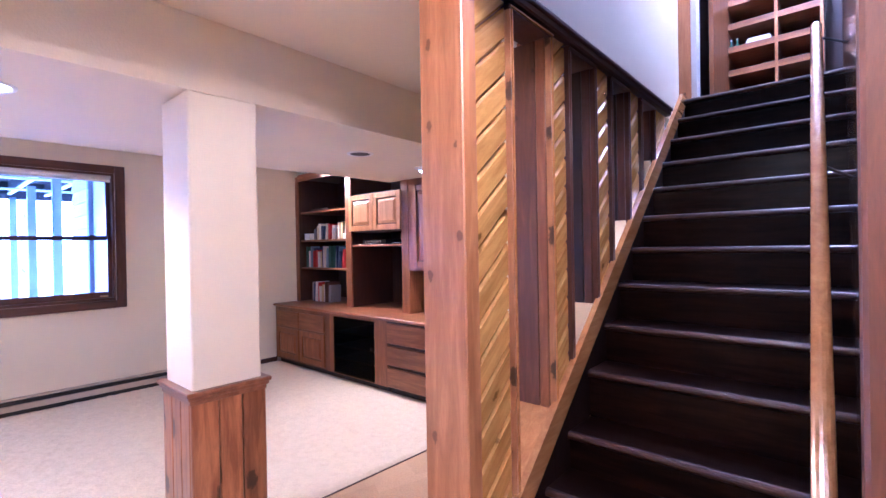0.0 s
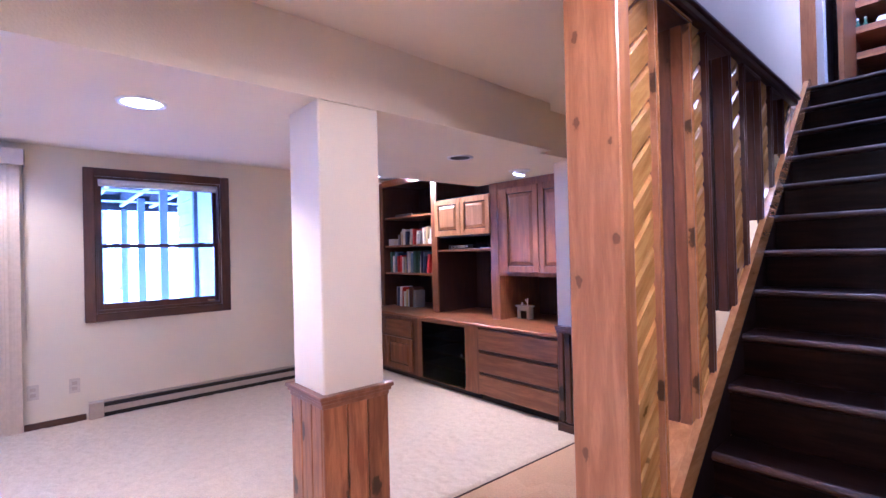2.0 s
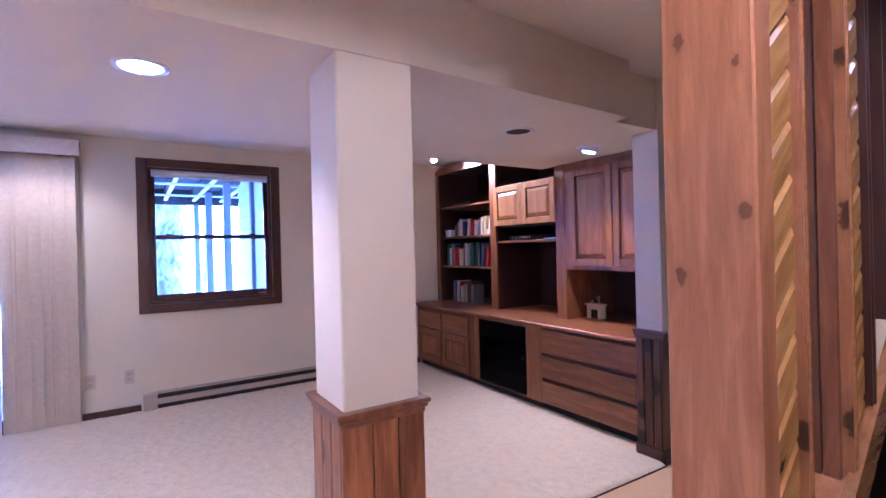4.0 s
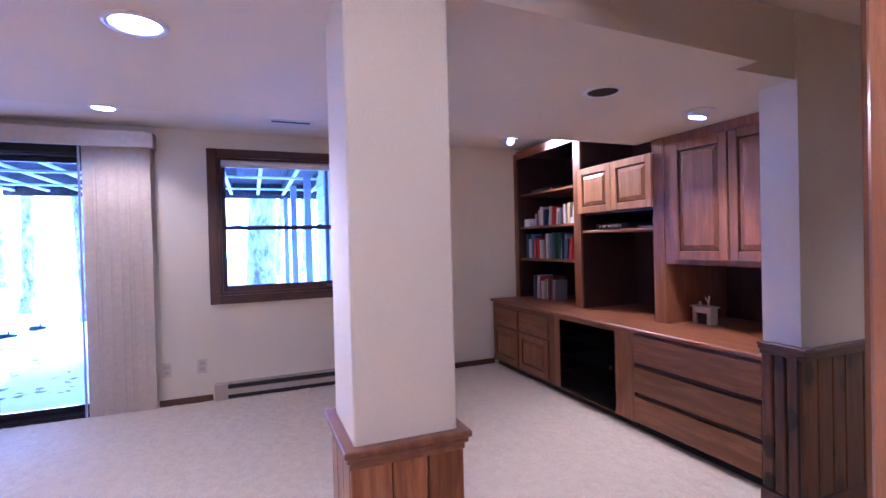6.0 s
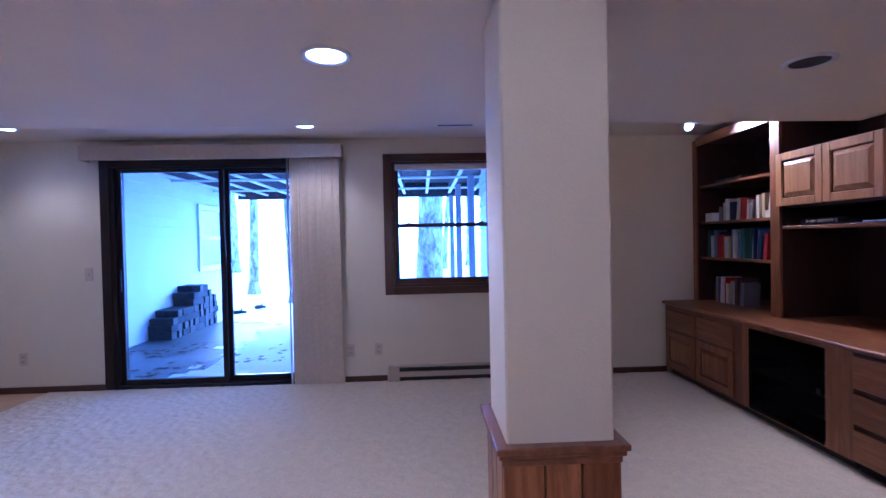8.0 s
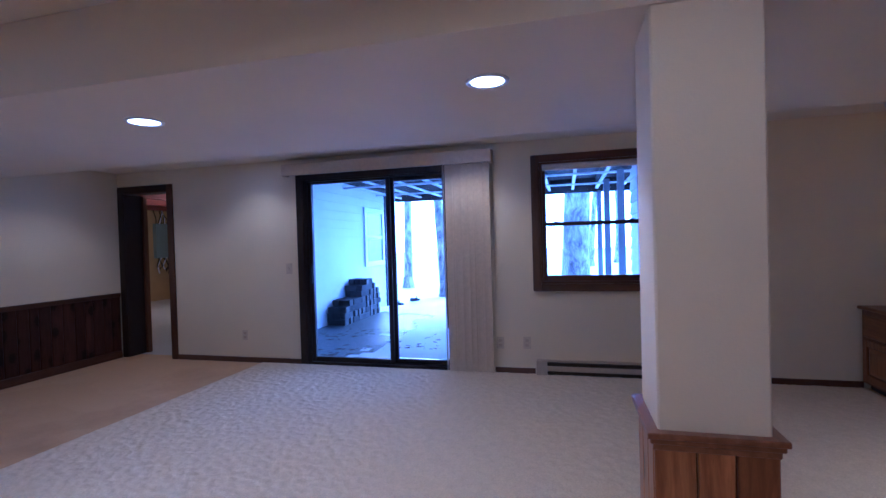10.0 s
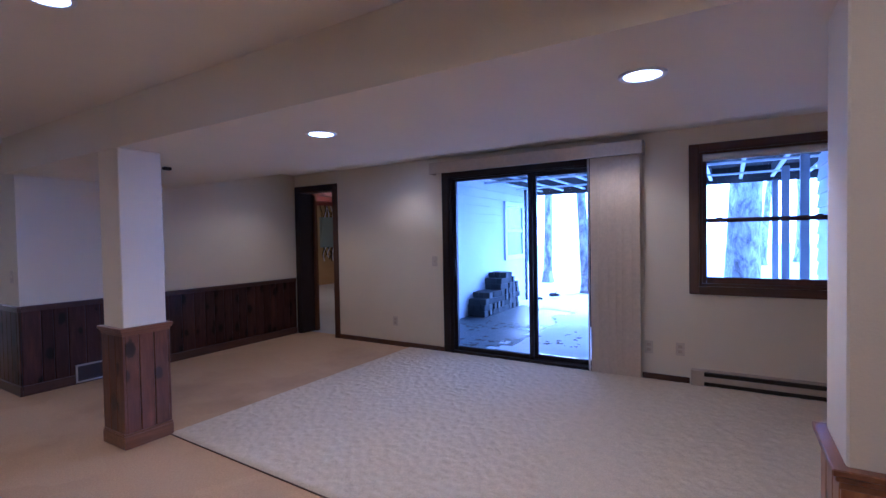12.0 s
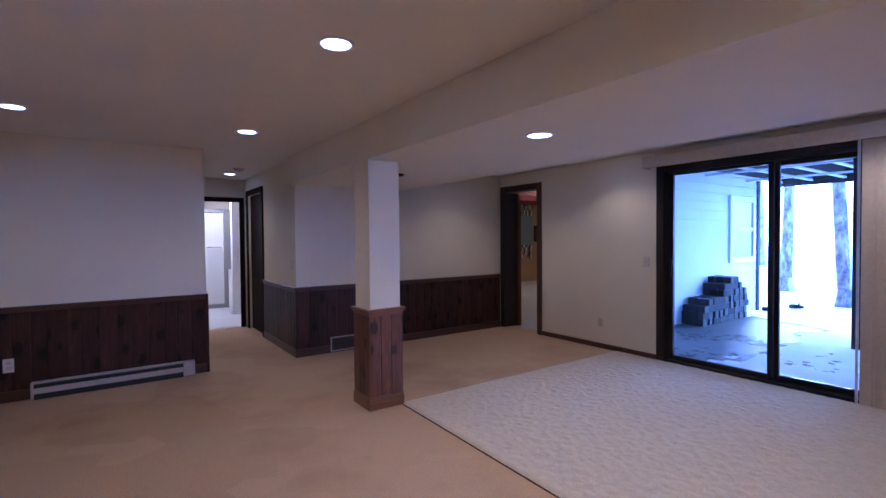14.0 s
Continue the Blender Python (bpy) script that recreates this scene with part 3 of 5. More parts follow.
def stair_part(name, bm, material, parent, label=""):
    """Built with x from the stair's own left face."""
    bmesh.ops.transform(bm, matrix=skew, verts=bm.verts)
    return part(name, bm, material, parent, label)


stairs = thing("staircase", (-0.55, 1.7, 0), "dark varnished wooden staircase with rounded nosings", "staircase", kind="structure")
W = 0.99
RUN, RISE = 0.215, 0.193
levels = [(2.19 - 2 * RUN, 0.163), (2.19 - RUN, 0.327), (2.19, 0.492)] + [(2.201 + RUN * k, 0.525 + RISE * k) for k in range(1, 11)]
below = 0.0
for i, (y, z) in enumerate(levels):
    deep = RUN + 0.05 if i < len(levels) - 1 else 0.5
    tread = bmesh.new()
    prism(tread, [(y + 0.028, z), (y + deep, z), (y + deep, z - 0.034), (y + 0.028, z - 0.034)], "x", 0.022, W)
    tr = stair_part("tread", tread, TREAD, stairs)
    edge = [(y + 0.017 - 0.017 * math.cos(a), z - 0.017 + 0.017 * math.sin(a)) for a in (-1.3, -0.8, -0.3, 0.2, 0.7, 1.2, 1.57)]
    # Separate nosing strip carries the painted edge highlight.
    stair_part("nosing", prism(bmesh.new(), edge + [(y + 0.028, z), (y + 0.028, z - 0.034)], "x", 0.022, W), NOSING, tr, "rounded nosing, lightened for its gloss highlight")
    stair_part("riser", box(bmesh.new(), 0.022, W, y + 0.026, y + 0.042, below, z - 0.034), TREAD, stairs)
    below = z
skirt = bmesh.new()
prism(skirt, [(1.5, 0.02), (1.5, 0.15), (4.32, 2.49), (4.46, 2.49), (4.46, 2.47)], "x", -0.001, 0.028)
stair_part("skirt_board", skirt, GOLD_SMOOTH, stairs, "golden pine skirt board along the stair")
stringer = bmesh.new()
prism(stringer, [(1.5, 0.0), (1.5, 0.1), (4.45, 2.5), (4.45, 2.2), (1.85, 0.0)], "x", 0.0, 0.022)
stair_part("stringer", stringer, ESPRESSO, stairs, "dark stained stringer")

# right-hand wall of the stair, in dark varnished panelling
rw = thing("wall_stair", (-0.03, 3, 0), "dark glossy panelled wall beside the stair", "wall", kind="structure")
stair_part("panel", box(bmesh.new(), W + 0.012, W + 0.12, 1.38, 6.4, 0, 4.7), BLACK, rw)
at = 1.4
while at < 4.7:
    wide = (0.13, 0.1, 0.155, 0.12)[int(at * 7) % 4]
    stair_part("board", box(bmesh.new(), W, W + 0.012, at + 0.0015, at + wide - 0.0015, 0.0, 4.6, 0.003), GLOSSY_PANEL, rw)
    at += wide
stair_part("board", box(bmesh.new(), W + 0.002, W + 0.012, at, 6.0, 2.42, 4.6, 0.003), GLOSSY_PANEL, rw)
stair_part("corner_board", box(bmesh.new(), W - 0.012, W + 0.13, 1.24, 1.4, 0, 2.27, 0.006), CORNER_PINE, rw, "brown pine corner board")
stair_part("corner_board", box(bmesh.new(), W - 0.02, W + 0.13, 1.1, 1.235, 0, 2.27, 0.006), CORNER_PINE, rw, "reddish pine corner board")
hr = thing("handrail", (-0.2, 2.5, 1.6), "round varnished wooden handrail on wall brackets", "handrail")
rail_z = lambda y: 1.326 + 0.922 * (y - 2.18)
rail_x = lambda y: 0.922 - 0.026 * (y - 1.42)
stair_part("rail", tube(bmesh.new(), (rail_x(1.3), 1.3, rail_z(1.3)), (rail_x(3.36), 3.36, rail_z(3.36)), 0.024, sides=20), GOLD_SMOOTH, hr)
for y in (1.6, 2.5, 3.3):
    stair_part("bracket", tube(bmesh.new(), (rail_x(y), y, rail_z(y) - 0.02), (W, y, rail_z(y) - 0.08), 0.006), BRONZE, hr, "dark bronze bracket")

# upper stairwell: white wall above the screen, landing, doorway and closet
up = thing("wall_upper", (-1.1, 3, TOP), "white painted stairwell wall above the screen", "wall", kind="structure")
stair_part("plaster", box(bmesh.new(), -0.17, -0.03, SY0 - 0.1, 4.46, TOP + 0.1, 4.7), PLASTER, up)
stair_part("return", box(bmesh.new(), -0.17, 1.2, SY0 - 0.12, SY0 - 0.0, TOP + 0.12, 4.7), PLASTER, up)
stair_part("lid", box(bmesh.new(), -0.17, 1.2, SY0 - 0.12, 6.5, 4.7, 4.8), CEILING, up)
ud = thing("door_4", (-1, 4.5, 2.43), "open wooden door with brass lever at the top landing", "door", kind="structure")
stair_part("casing", box(bmesh.new(), -0.03, 0.06, 4.42, 4.46, 2.43, 4.6, 0.004), PINE, ud)
stair_part("jamb", box(bmesh.new(), 0.06, 0.1, 4.44, 4.56, 2.43, 4.55), FRAMING, ud, "white jamb")
lf = stair_part("leaf", box(bmesh.new(), 0.155, 0.19, 4.62, 5.3, 2.44, 4.5, 0.003), OAK, ud)
lv = stair_part("lever", tube(bmesh.new(), (0.11, 4.68, 3.42), (0.24, 4.68, 3.42), 0.012), BRASS, lf)
landing = bmesh.new()
box(landing, -0.17, W, 4.75, 6.5, 2.32, 2.42)
stair_part("landing", landing, TREAD, stairs)
# Closet walls reuse the darkened oak; the recess's shade is painted on.
back = thing("wall_closet", (-0.6, 6, 2.43), "closet wall behind the landing, coloured dark as if shaded", "wall", kind="structure")
stair_part("panel", box(bmesh.new(), -0.17, 1.2, 6.0, 6.1, 2.42, 4.7), OAK_SHADED, back)
stair_part("panel", box(bmesh.new(), -0.17, -0.05, 4.46, 6.0, 2.42, 4.7), OAK_SHADED, back)

# ---- stair screen: post, chevron panels and framed slots ----
scr = thing("stair_screen", (sx(2.5), 2.5, 0), "knotty pine stair screen with chevron panels and open slots", "stair screen", kind="structure")
post = stair_part("post", box(bmesh.new(), -0.125, 0.06, SY0 + 0.0, SY0 + 0.075, 0, TOP, 0.005), PINE, scr, "square knotty pine post")
D0, D1 = -0.125, -0.165           # back faces of the post and of the panels
slots = [(1.8, 2.1), (2.3, 2.58), (2.82, 3.08), (3.33, 3.58)]
solids = [(1.5, 1.77), (2.12, 2.27), (2.6, 2.79), (3.1, 3.3), (3.6, 3.9)]


def slope_z(y):
    return 0.36 + (y - 1.77) * 0.826


for k, (a, b) in enumerate(solids):
    stop = (0.0, 0.58, 1.02, 1.46, 1.88)[k]
    top = TOP - 0.03
    core = bmesh.new()
    prism(core, [(a, max(stop, slope_z(a))), (b, max(stop, slope_z(b))), (b, top), (a, top)], "x", D1, -0.022)
    stair_part("core", core, PINE, scr)
    # chevron boards rising to the far side, cut to the panel's outline
    pitch, rise = 0.127, (b - a) * 0.8
    z = slope_z(a) - rise - 0.2
    while z < top:
        lo, hi = z + 0.004, z + pitch - 0.004
        corners = [(a, lo), (b, lo + rise), (b, hi + rise), (a, hi)]
        z += pitch
        bm = bmesh.new()
        prism(bm, corners, "x", -0.022, 0.0)
        for co, no in (((0, a, top), (0, 0, 1)), ((0, a, slope_z(a)), (0, 0.826, -1))):
            geo = bm.verts[:] + bm.edges[:] + bm.faces[:]
            cut = bmesh.ops.bisect_plane(bm, geom=geo, plane_co=co, plane_no=no, clear_outer=True)
            rim = [e for e in cut["geom_cut"] if isinstance(e, bmesh.types.BMEdge)]
            if rim:
                bmesh.ops.holes_fill(bm, edges=rim)
        if len(bm.faces) > 4:
            bmesh.ops.bevel(bm, geom=[e for e in bm.edges if e.verts[0].co.x > -0.001 and e.verts[1].co.x > -0.001], offset=0.009, segments=1, affect="EDGES")
            stair_part("chevron_board", bm, GOLD_PINE, scr)
        else:
            bm.free()
# Past the first slot, darker timber carries the shade up the stair.
for k, (a, b) in enumerate(slots):
    top = TOP - 0.06
    f = 0.022
    for y0, y1 in ((a - f, a), (b, b + f)):
        bm = bmesh.new()
        prism(bm, [(y0, slope_z(y0)), (y1, slope_z(y1)), (y1, top), (y0, top)], "x", -0.012, 0.014)
        stair_part("slot_frame", bm, JAMB_PINE if k == 0 else TRIM, scr)
        bead = bmesh.new()
        prism(bead, [(y0 + 0.007, slope_z(y0)), (y1 - 0.007, slope_z(y1)), (y1 - 0.007, top), (y0 + 0.007, top)], "x", 0.014, 0.02)
        stair_part("slot_bead", bead, GOLD_SMOOTH if k == 0 else TRIM, scr)
    stair_part("slot_head", box(bmesh.new(), D0, 0.014, a - f, b + f, top, top + f, 0.003), TRIM, scr)
    stair_part("slot_bead", box(bmesh.new(), 0.014, 0.02, a - f, b + f, top + 0.007, top + 0.015), GOLD_SMOOTH if k == 0 else TRIM, scr)
    if top + f < TOP - 0.04:
        stair_part("slot_fill", box(bmesh.new(), D0, 0.0, a - f, b + f, top + f, TOP - 0.03, 0.003), TRIM_Y, scr)
    stop = (0.58, 1.02, 1.46, 1.88)[k]
    stair_part("jamb_board", box(bmesh.new(), D0 + 0.07, -0.012, b - 0.012, b + 0.02, stop, top, 0.002), OAK if k == 0 else TRIM, scr)
    stair_part("jamb_board", box(bmesh.new(), D1, D0 + 0.066, b - 0.012, b + 0.02, stop, top, 0.002), CORNER_PINE if k == 0 else SHADED_TRIM, scr)
a, b = slots[0]
sill = prism(bmesh.new(), [(a, slope_z(a) - 0.03), (b, slope_z(b) - 0.03), (b, slope_z(b) - 0.002), (a, slope_z(a) - 0.002)], "x", D1, -0.002)
stair_part("slot_sill", sill, GOLD_SMOOTH, scr)
cap = bmesh.new()
box(cap, D0 - 0.01, 0.03, SY0 + 0.075, 3.95, TOP - 0.03, TOP + 0.035, 0.008)
box(cap, D0 - 0.0, 0.045, SY0 + 0.075, 3.95, TOP + 0.0, TOP + 0.022, 0.006)
stair_part("cap_rail", cap, TRIM_Y, scr, "dark moulded cap rail")


# ---- built-in bookcase ----
FY, UY, BY = 3.115, 3.41, 4.0          # base fronts, upper fronts, back
CT = 0.69                              # worktop height


def panelled_door(parent, x0, x1, z0, z1, y, material, t=0.02):
    """A framed door with a raised field, its face towards -y."""
    r, bm = 0.055, bmesh.new()
    box(bm, x0, x0 + r, y - t, y, z0, z1, 0.003), box(bm, x1 - r, x1, y - t, y, z0, z1, 0.003)
    box(bm, x0 + r, x1 - r, y - t, y, z0, z0 + r, 0.003), box(bm, x0 + r, x1 - r, y - t, y, z1 - r, z1, 0.003)
    door = part("door", bm, material, parent)
    field = box(bmesh.new(), x0 + r - 0.003, x1 - r + 0.003, y - t + 0.014, y, z0 + r - 0.003, z1 - r + 0.003)
    # Dark rim paints the shade round the raised field.
    part("recess", field, OAK_SHADED, door)
    u0, u1, v0, v1 = x0 + r + 0.008, x1 - r - 0.008, z0 + r + 0.008, z1 - r - 0.008
    bm, s = bmesh.new(), 0.03
    back = [bm.verts.new(p) for p in ((u0, y - t + 0.0135, v0), (u1, y - t + 0.0135, v0), (u1, y - t + 0.0135, v1), (u0, y - t + 0.0135, v1))]
    front = [bm.verts.new(p) for p in ((u0 + s, y - t + 0.002, v0 + s), (u1 - s, y - t + 0.002, v0 + s), (u1 - s, y - t + 0.002, v1 - s), (u0 + s, y - t + 0.002, v1 - s))]
    bm.faces.new(front)
    for i in range(4):
        bm.faces.new((back[i], back[(i + 1) % 4], front[(i + 1) % 4], front[i]))
    bmesh.ops.recalc_face_normals(bm, faces=bm.faces)
    part("raised_field", bm, material, door)
    return door


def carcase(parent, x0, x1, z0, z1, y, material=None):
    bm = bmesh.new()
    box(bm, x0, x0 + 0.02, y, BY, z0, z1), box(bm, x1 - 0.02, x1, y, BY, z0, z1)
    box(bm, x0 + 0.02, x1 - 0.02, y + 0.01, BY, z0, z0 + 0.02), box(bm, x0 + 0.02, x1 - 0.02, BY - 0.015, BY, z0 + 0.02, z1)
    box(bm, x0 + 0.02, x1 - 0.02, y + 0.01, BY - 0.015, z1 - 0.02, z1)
    # Body darkened with the shade of its own inside.
    return part("body", bm, material or OAK_SHADED, parent)


u1 = thing("base_cabinet", (-4.74, FY, 0), "oak base cabinet with two drawers and two panelled doors", "cabinet", "bookcase base cabinets")
carcase(u1, -5.235, -4.2, 0.06, CT - 0.026, FY)
part("frame", B(-5.235, -4.16, FY - 0.004, FY + 0.015, 0.06, CT - 0.026), OAK_FRAME, u1)
for a, b in ((-5.2, -4.73), (-4.71, -4.24)):
    part("drawer", B(a, b, FY - 0.024, FY - 0.004, 0.445, 0.62, 0.005), OAK_X, u1)
    panelled_door(u1, a, b, 0.085, 0.425, FY - 0.004, OAK)
# Black toe kicks, here and below, hold their recess shade as colour.
part("kick", B(-5.235, -4.2, FY + 0.05, FY + 0.07, 0, 0.06), BLACK, u1)
u2 = thing("media_cabinet", (-3.77, FY, 0), "oak media cabinet with a smoked glass door", "cabinet", "bookcase base cabinets")
carcase(u2, -4.19, -3.31, 0.06, CT - 0.026, FY + 0.016)
fr = bmesh.new()
box(fr, -4.16, -4.08, FY - 0.006, FY + 0.015, 0.06, CT - 0.026), box(fr, -3.45, -3.29, FY - 0.006, FY + 0.015, 0.06, CT - 0.026)
box(fr, -4.08, -3.45, FY - 0.006, FY + 0.015, 0.06, 0.085), box(fr, -4.08, -3.45, FY - 0.006, FY + 0.015, 0.635, CT - 0.026)
part("frame", fr, OAK, u2)
part("glass_door", B(-4.08, -3.455, FY - 0.014, FY - 0.008, 0.07, 0.635, 0.002), TINTED, u2, "smoked glass door")
for z in (0.2, 0.33, 0.47):
    part("shelf", B(-4.08, -3.45, FY + 0.03, BY - 0.02, z, z + 0.016), OAK, u2)
part("latch", B(-3.5, -3.47, FY - 0.02, FY - 0.014, 0.36, 0.39, 0.002), BRONZE, u2)
part("kick", B(-4.19, -3.31, FY + 0.05, FY + 0.07, 0, 0.06), BLACK, u2)
u3 = thing("drawer_cabinet", (-2.86, FY, 0), "oak base cabinet with three wide drawers", "cabinet", "bookcase base cabinets")
carcase(u3, -3.29, -2.385, 0.06, CT - 0.026, FY)
# Frame in shaded oak, so the gaps between drawers look deep.
part("frame", B(-3.29, -2.385, FY - 0.004, FY + 0.015, 0.06, CT - 0.026), OAK_SHADED, u3)
part("stile", B(-3.292, -3.268, FY - 0.012, FY - 0.004, 0.06, CT - 0.028, 0.002), OAK, u3)
for lo, hi in ((0.075, 0.245), (0.27, 0.44), (0.465, 0.645)):
    part("drawer", B(-3.26, -2.42, FY - 0.028, FY - 0.004, lo, hi, 0.005), OAK_X, u3)
part("kick", B(-3.29, -2.385, FY + 0.05, FY + 0.07, 0, 0.06), BLACK, u3)
top = thing("worktop", (-3.8, 3.5, CT), "continuous oak worktop over the base cabinets", "worktop")
part("slab", B(-5.245, -2.378, FY - 0.02, BY, CT - 0.022, CT, 0.002), OAK_X, top)
part("front_edge", B(-5.245, -2.378, FY - 0.036, FY - 0.02, CT - 0.026, CT, 0.006), OAK_X, top)

LB = thing("bookshelf", (-4.73, UY, CT), "tall open oak bookshelf on the worktop, half full", "bookshelf")
UT = 2.2
# Sides, back and top darkened for the shade between shelves.
part("side", B(-5.24, -5.2, UY, BY, CT, UT), OAK_SHADED, LB)
part("side", B(-4.25, -4.23, UY + 0.02, BY, CT, UT), OAK_SHADED, LB)
part("back", B(-5.2, -4.25, BY - 0.015, BY, CT, UT), OAK_SHADED, LB)
part("top", B(-5.2, -4.25, UY + 0.01, BY - 0.015, UT - 0.03, UT), OAK_SHADED, LB)
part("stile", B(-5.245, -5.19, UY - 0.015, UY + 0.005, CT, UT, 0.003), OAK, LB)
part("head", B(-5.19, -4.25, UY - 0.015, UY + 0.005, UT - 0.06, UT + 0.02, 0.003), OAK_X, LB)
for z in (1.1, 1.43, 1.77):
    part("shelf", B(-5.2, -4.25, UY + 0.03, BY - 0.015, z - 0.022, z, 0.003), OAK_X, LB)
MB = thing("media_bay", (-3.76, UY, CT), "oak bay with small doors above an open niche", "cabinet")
part("side", B(-4.22, -4.15, UY + 0.005, BY, CT, UT), OAK_SHADED, MB)
part("side", B(-3.37, -3.29, UY + 0.005, BY, CT, UT), OAK_SHADED, MB)
part("back", B(-4.15, -3.37, BY - 0.015, BY, CT, UT), OAK_SHADED, MB)
part("divider", B(-4.15, -3.37, UY + 0.02, BY - 0.015, 1.87, 1.89), OAK_SHADED, MB)
part("divider", B(-4.15, -3.37, UY + 0.02, BY - 0.015, 1.485, 1.505), OAK_SHADED, MB)
part("top", B(-4.15, -3.37, UY + 0.02, BY - 0.015, UT - 0.02, UT), OAK_SHADED, MB)
part("stile", B(-4.245, -4.15, UY - 0.015, UY + 0.005, CT, UT, 0.003), OAK, MB)
part("stile", B(-3.37, -3.27, UY - 0.015, UY + 0.005, CT, UT, 0.003), OAK, MB)
part("shelf", B(-4.15, -3.37, UY + 0.0, BY - 0.015, 1.335, 1.357, 0.003), OAK_X, MB)
# Small doors brightened in colour, as if under the eyeball lamp.
panelled_door(MB, -4.16, -3.765, 1.5, 1.875, UY - 0.016, OAK_LIT)
panelled_door(MB, -3.76, -3.36, 1.5, 1.875, UY - 0.016, OAK_LIT)
RB = thing("wall_cabinet", (-2.84, UY, 1.12), "oak wall cabinet with two tall raised-panel doors", "cabinet")
carcase(RB, -3.27, -2.385, 1.12, LOW, UY)
part("side", B(-3.29, -3.265, UY - 0.01, BY, CT, 1.12), OAK, RB)
part("frame", B(-3.27, -2.385, UY - 0.012, UY + 0.005, 1.1, LOW - 0.002), OAK, RB)
panelled_door(RB, -3.2, -2.8, 1.135, 1.9, UY - 0.012, OAK)
panelled_door(RB, -2.79, -2.39, 1.135, 1.9, UY - 0.012, OAK)
part("back", B(-3.265, -2.385, BY - 0.015, BY, CT, 1.1), OAK_SHADED, RB)

# books
BOOK_COLORS = [(0.5, 0.03, 0.03), (0.04, 0.06, 0.16), (0.7, 0.66, 0.58), (0.75, 0.72, 0.68), (0.05, 0.14, 0.12), (0.55, 0.42, 0.2), (0.3, 0.28, 0.3), (0.62, 0.6, 0.6), (0.12, 0.05, 0.05), (0.2, 0.3, 0.42)]
BOOK_MATS = [plain("book_cloth", c, 0.6) for c in BOOK_COLORS]
PAPER = plain("paper", (0.72, 0.68, 0.58), 0.9)
BOOK_WORDS = ["crimson", "navy blue", "cream", "white", "dark green", "ochre", "grey", "pale grey", "maroon", "slate blue"]
rnd = random.Random(4)


def book(x, y, z, w, h, d, k, lean=0.0, where="on the oak bookshelf"):
    ob = thing("book", (x + w / 2, y, z), BOOK_WORDS[k] + " hardback book standing " + where, "book", "books on the bookshelf")
    tilt = Matrix.Translation((x, y, z)) @ pose(0, 0, 0, 0, lean, 0) @ Matrix.Translation((-x, -y, -z))
    c = bmesh.new()
    box(c, x, x + 0.003, y, y + d, z, z + h, turn=tilt), box(c, x + w - 0.003, x + w, y, y + d, z, z + h, turn=tilt)
    box(c, x + 0.003, x + w - 0.003, y, y + 0.003, z, z + h, turn=tilt)
    part("cover", c, BOOK_MATS[k], ob)
    part("pages", box(bmesh.new(), x + 0.004, x + w - 0.004, y + 0.004, y + d - 0.006, z + 0.003, z + h - 0.006, turn=tilt), PAPER, ob)


for z, x, stop, tall, picks in ((1.43, -5.02, -4.42, (0.12, 0.2), [6, 8, 2, 3, 5, 3, 1, 2, 3, 8, 0, 3, 6]), (1.1, -5.16, -4.3, (0.17, 0.26), [4, 7, 1, 9, 1, 0, 0, 8, 2, 5, 1, 3, 2, 9, 6, 4]), (CT, -5.12, -4.72, (0.16, 0.24), [8, 6, 1, 3, 0, 2, 5, 7, 8])):
    i = 0
    while x < stop:
        w = rnd.uniform(0.014, 0.04)
        h = rnd.uniform(*tall)
        lean = rnd.choice((0, 0, 0, 4, 7))
        x += h * math.sin(radians(lean)) * 0.15
        book(x, UY + 0.07 + rnd.uniform(0, 0.05), z + w * math.sin(radians(lean)), w, h, rnd.uniform(0.11, 0.19), picks[i % len(picks)], lean)
        x += w + 0.003 + h * math.sin(radians(lean)) * 0.6
        i += 1
for name, x, w, h, z, mt, lab in (("box", -5.15, 0.11, 0.07, 1.43, WHITE, "small white box beside the books"), ("box", -4.38, 0.12, 0.05, 1.43, WHITE, "flat white box on the bookshelf")):
    o = thing(name, (x, UY + 0.1, z), lab, "box")
    part("carton", B(x, x + w, UY + 0.05, UY + 0.17, z, z + h, 0.003), mt, o)
    part("lid", B(x - 0.002, x + w + 0.002, UY + 0.048, UY + 0.172, z + h, z + h + 0.008, 0.002), mt, o)
dev = thing("cable_box", (-3.85, UY + 0.12, 1.357), "black receiver box with silver front controls in the niche", "cable box")
part("case", B(-4.05, -3.68, UY + 0.06, UY + 0.28, 1.36, 1.405, 0.004), BLACK, dev)
part("front_trim", B(-4.0, -3.75, UY + 0.055, UY + 0.06, 1.375, 1.395), CHROME, dev)
for x in (-3.98, -3.92, -3.78):
    part("knob", tube(bmesh.new(), (x, UY + 0.055, 1.385), (x, UY + 0.045, 1.385), 0.009), CHROME, dev)
rem = thing("remote_control", (-3.5, UY + 0.1, 1.357), "silver grey remote control on the shelf", "remote control")
part("shell", B(-3.58, -3.42, UY + 0.05, UY + 0.1, 1.358, 1.378, 0.006), CHROME, rem)
cas = thing("cassette_case", (-4.6, UY + 0.1, 1.77), "dark flat case on the top shelf", "case")
part("shell", B(-5.0, -4.66, UY + 0.05, UY + 0.3, 1.77, 1.8, 0.005), BLACK, cas)
orn = thing("mantel_ornament", (-3.140, 3.62, CT), "small white fireplace ornament with figurines on the worktop", "ornament")
bm = bmesh.new()
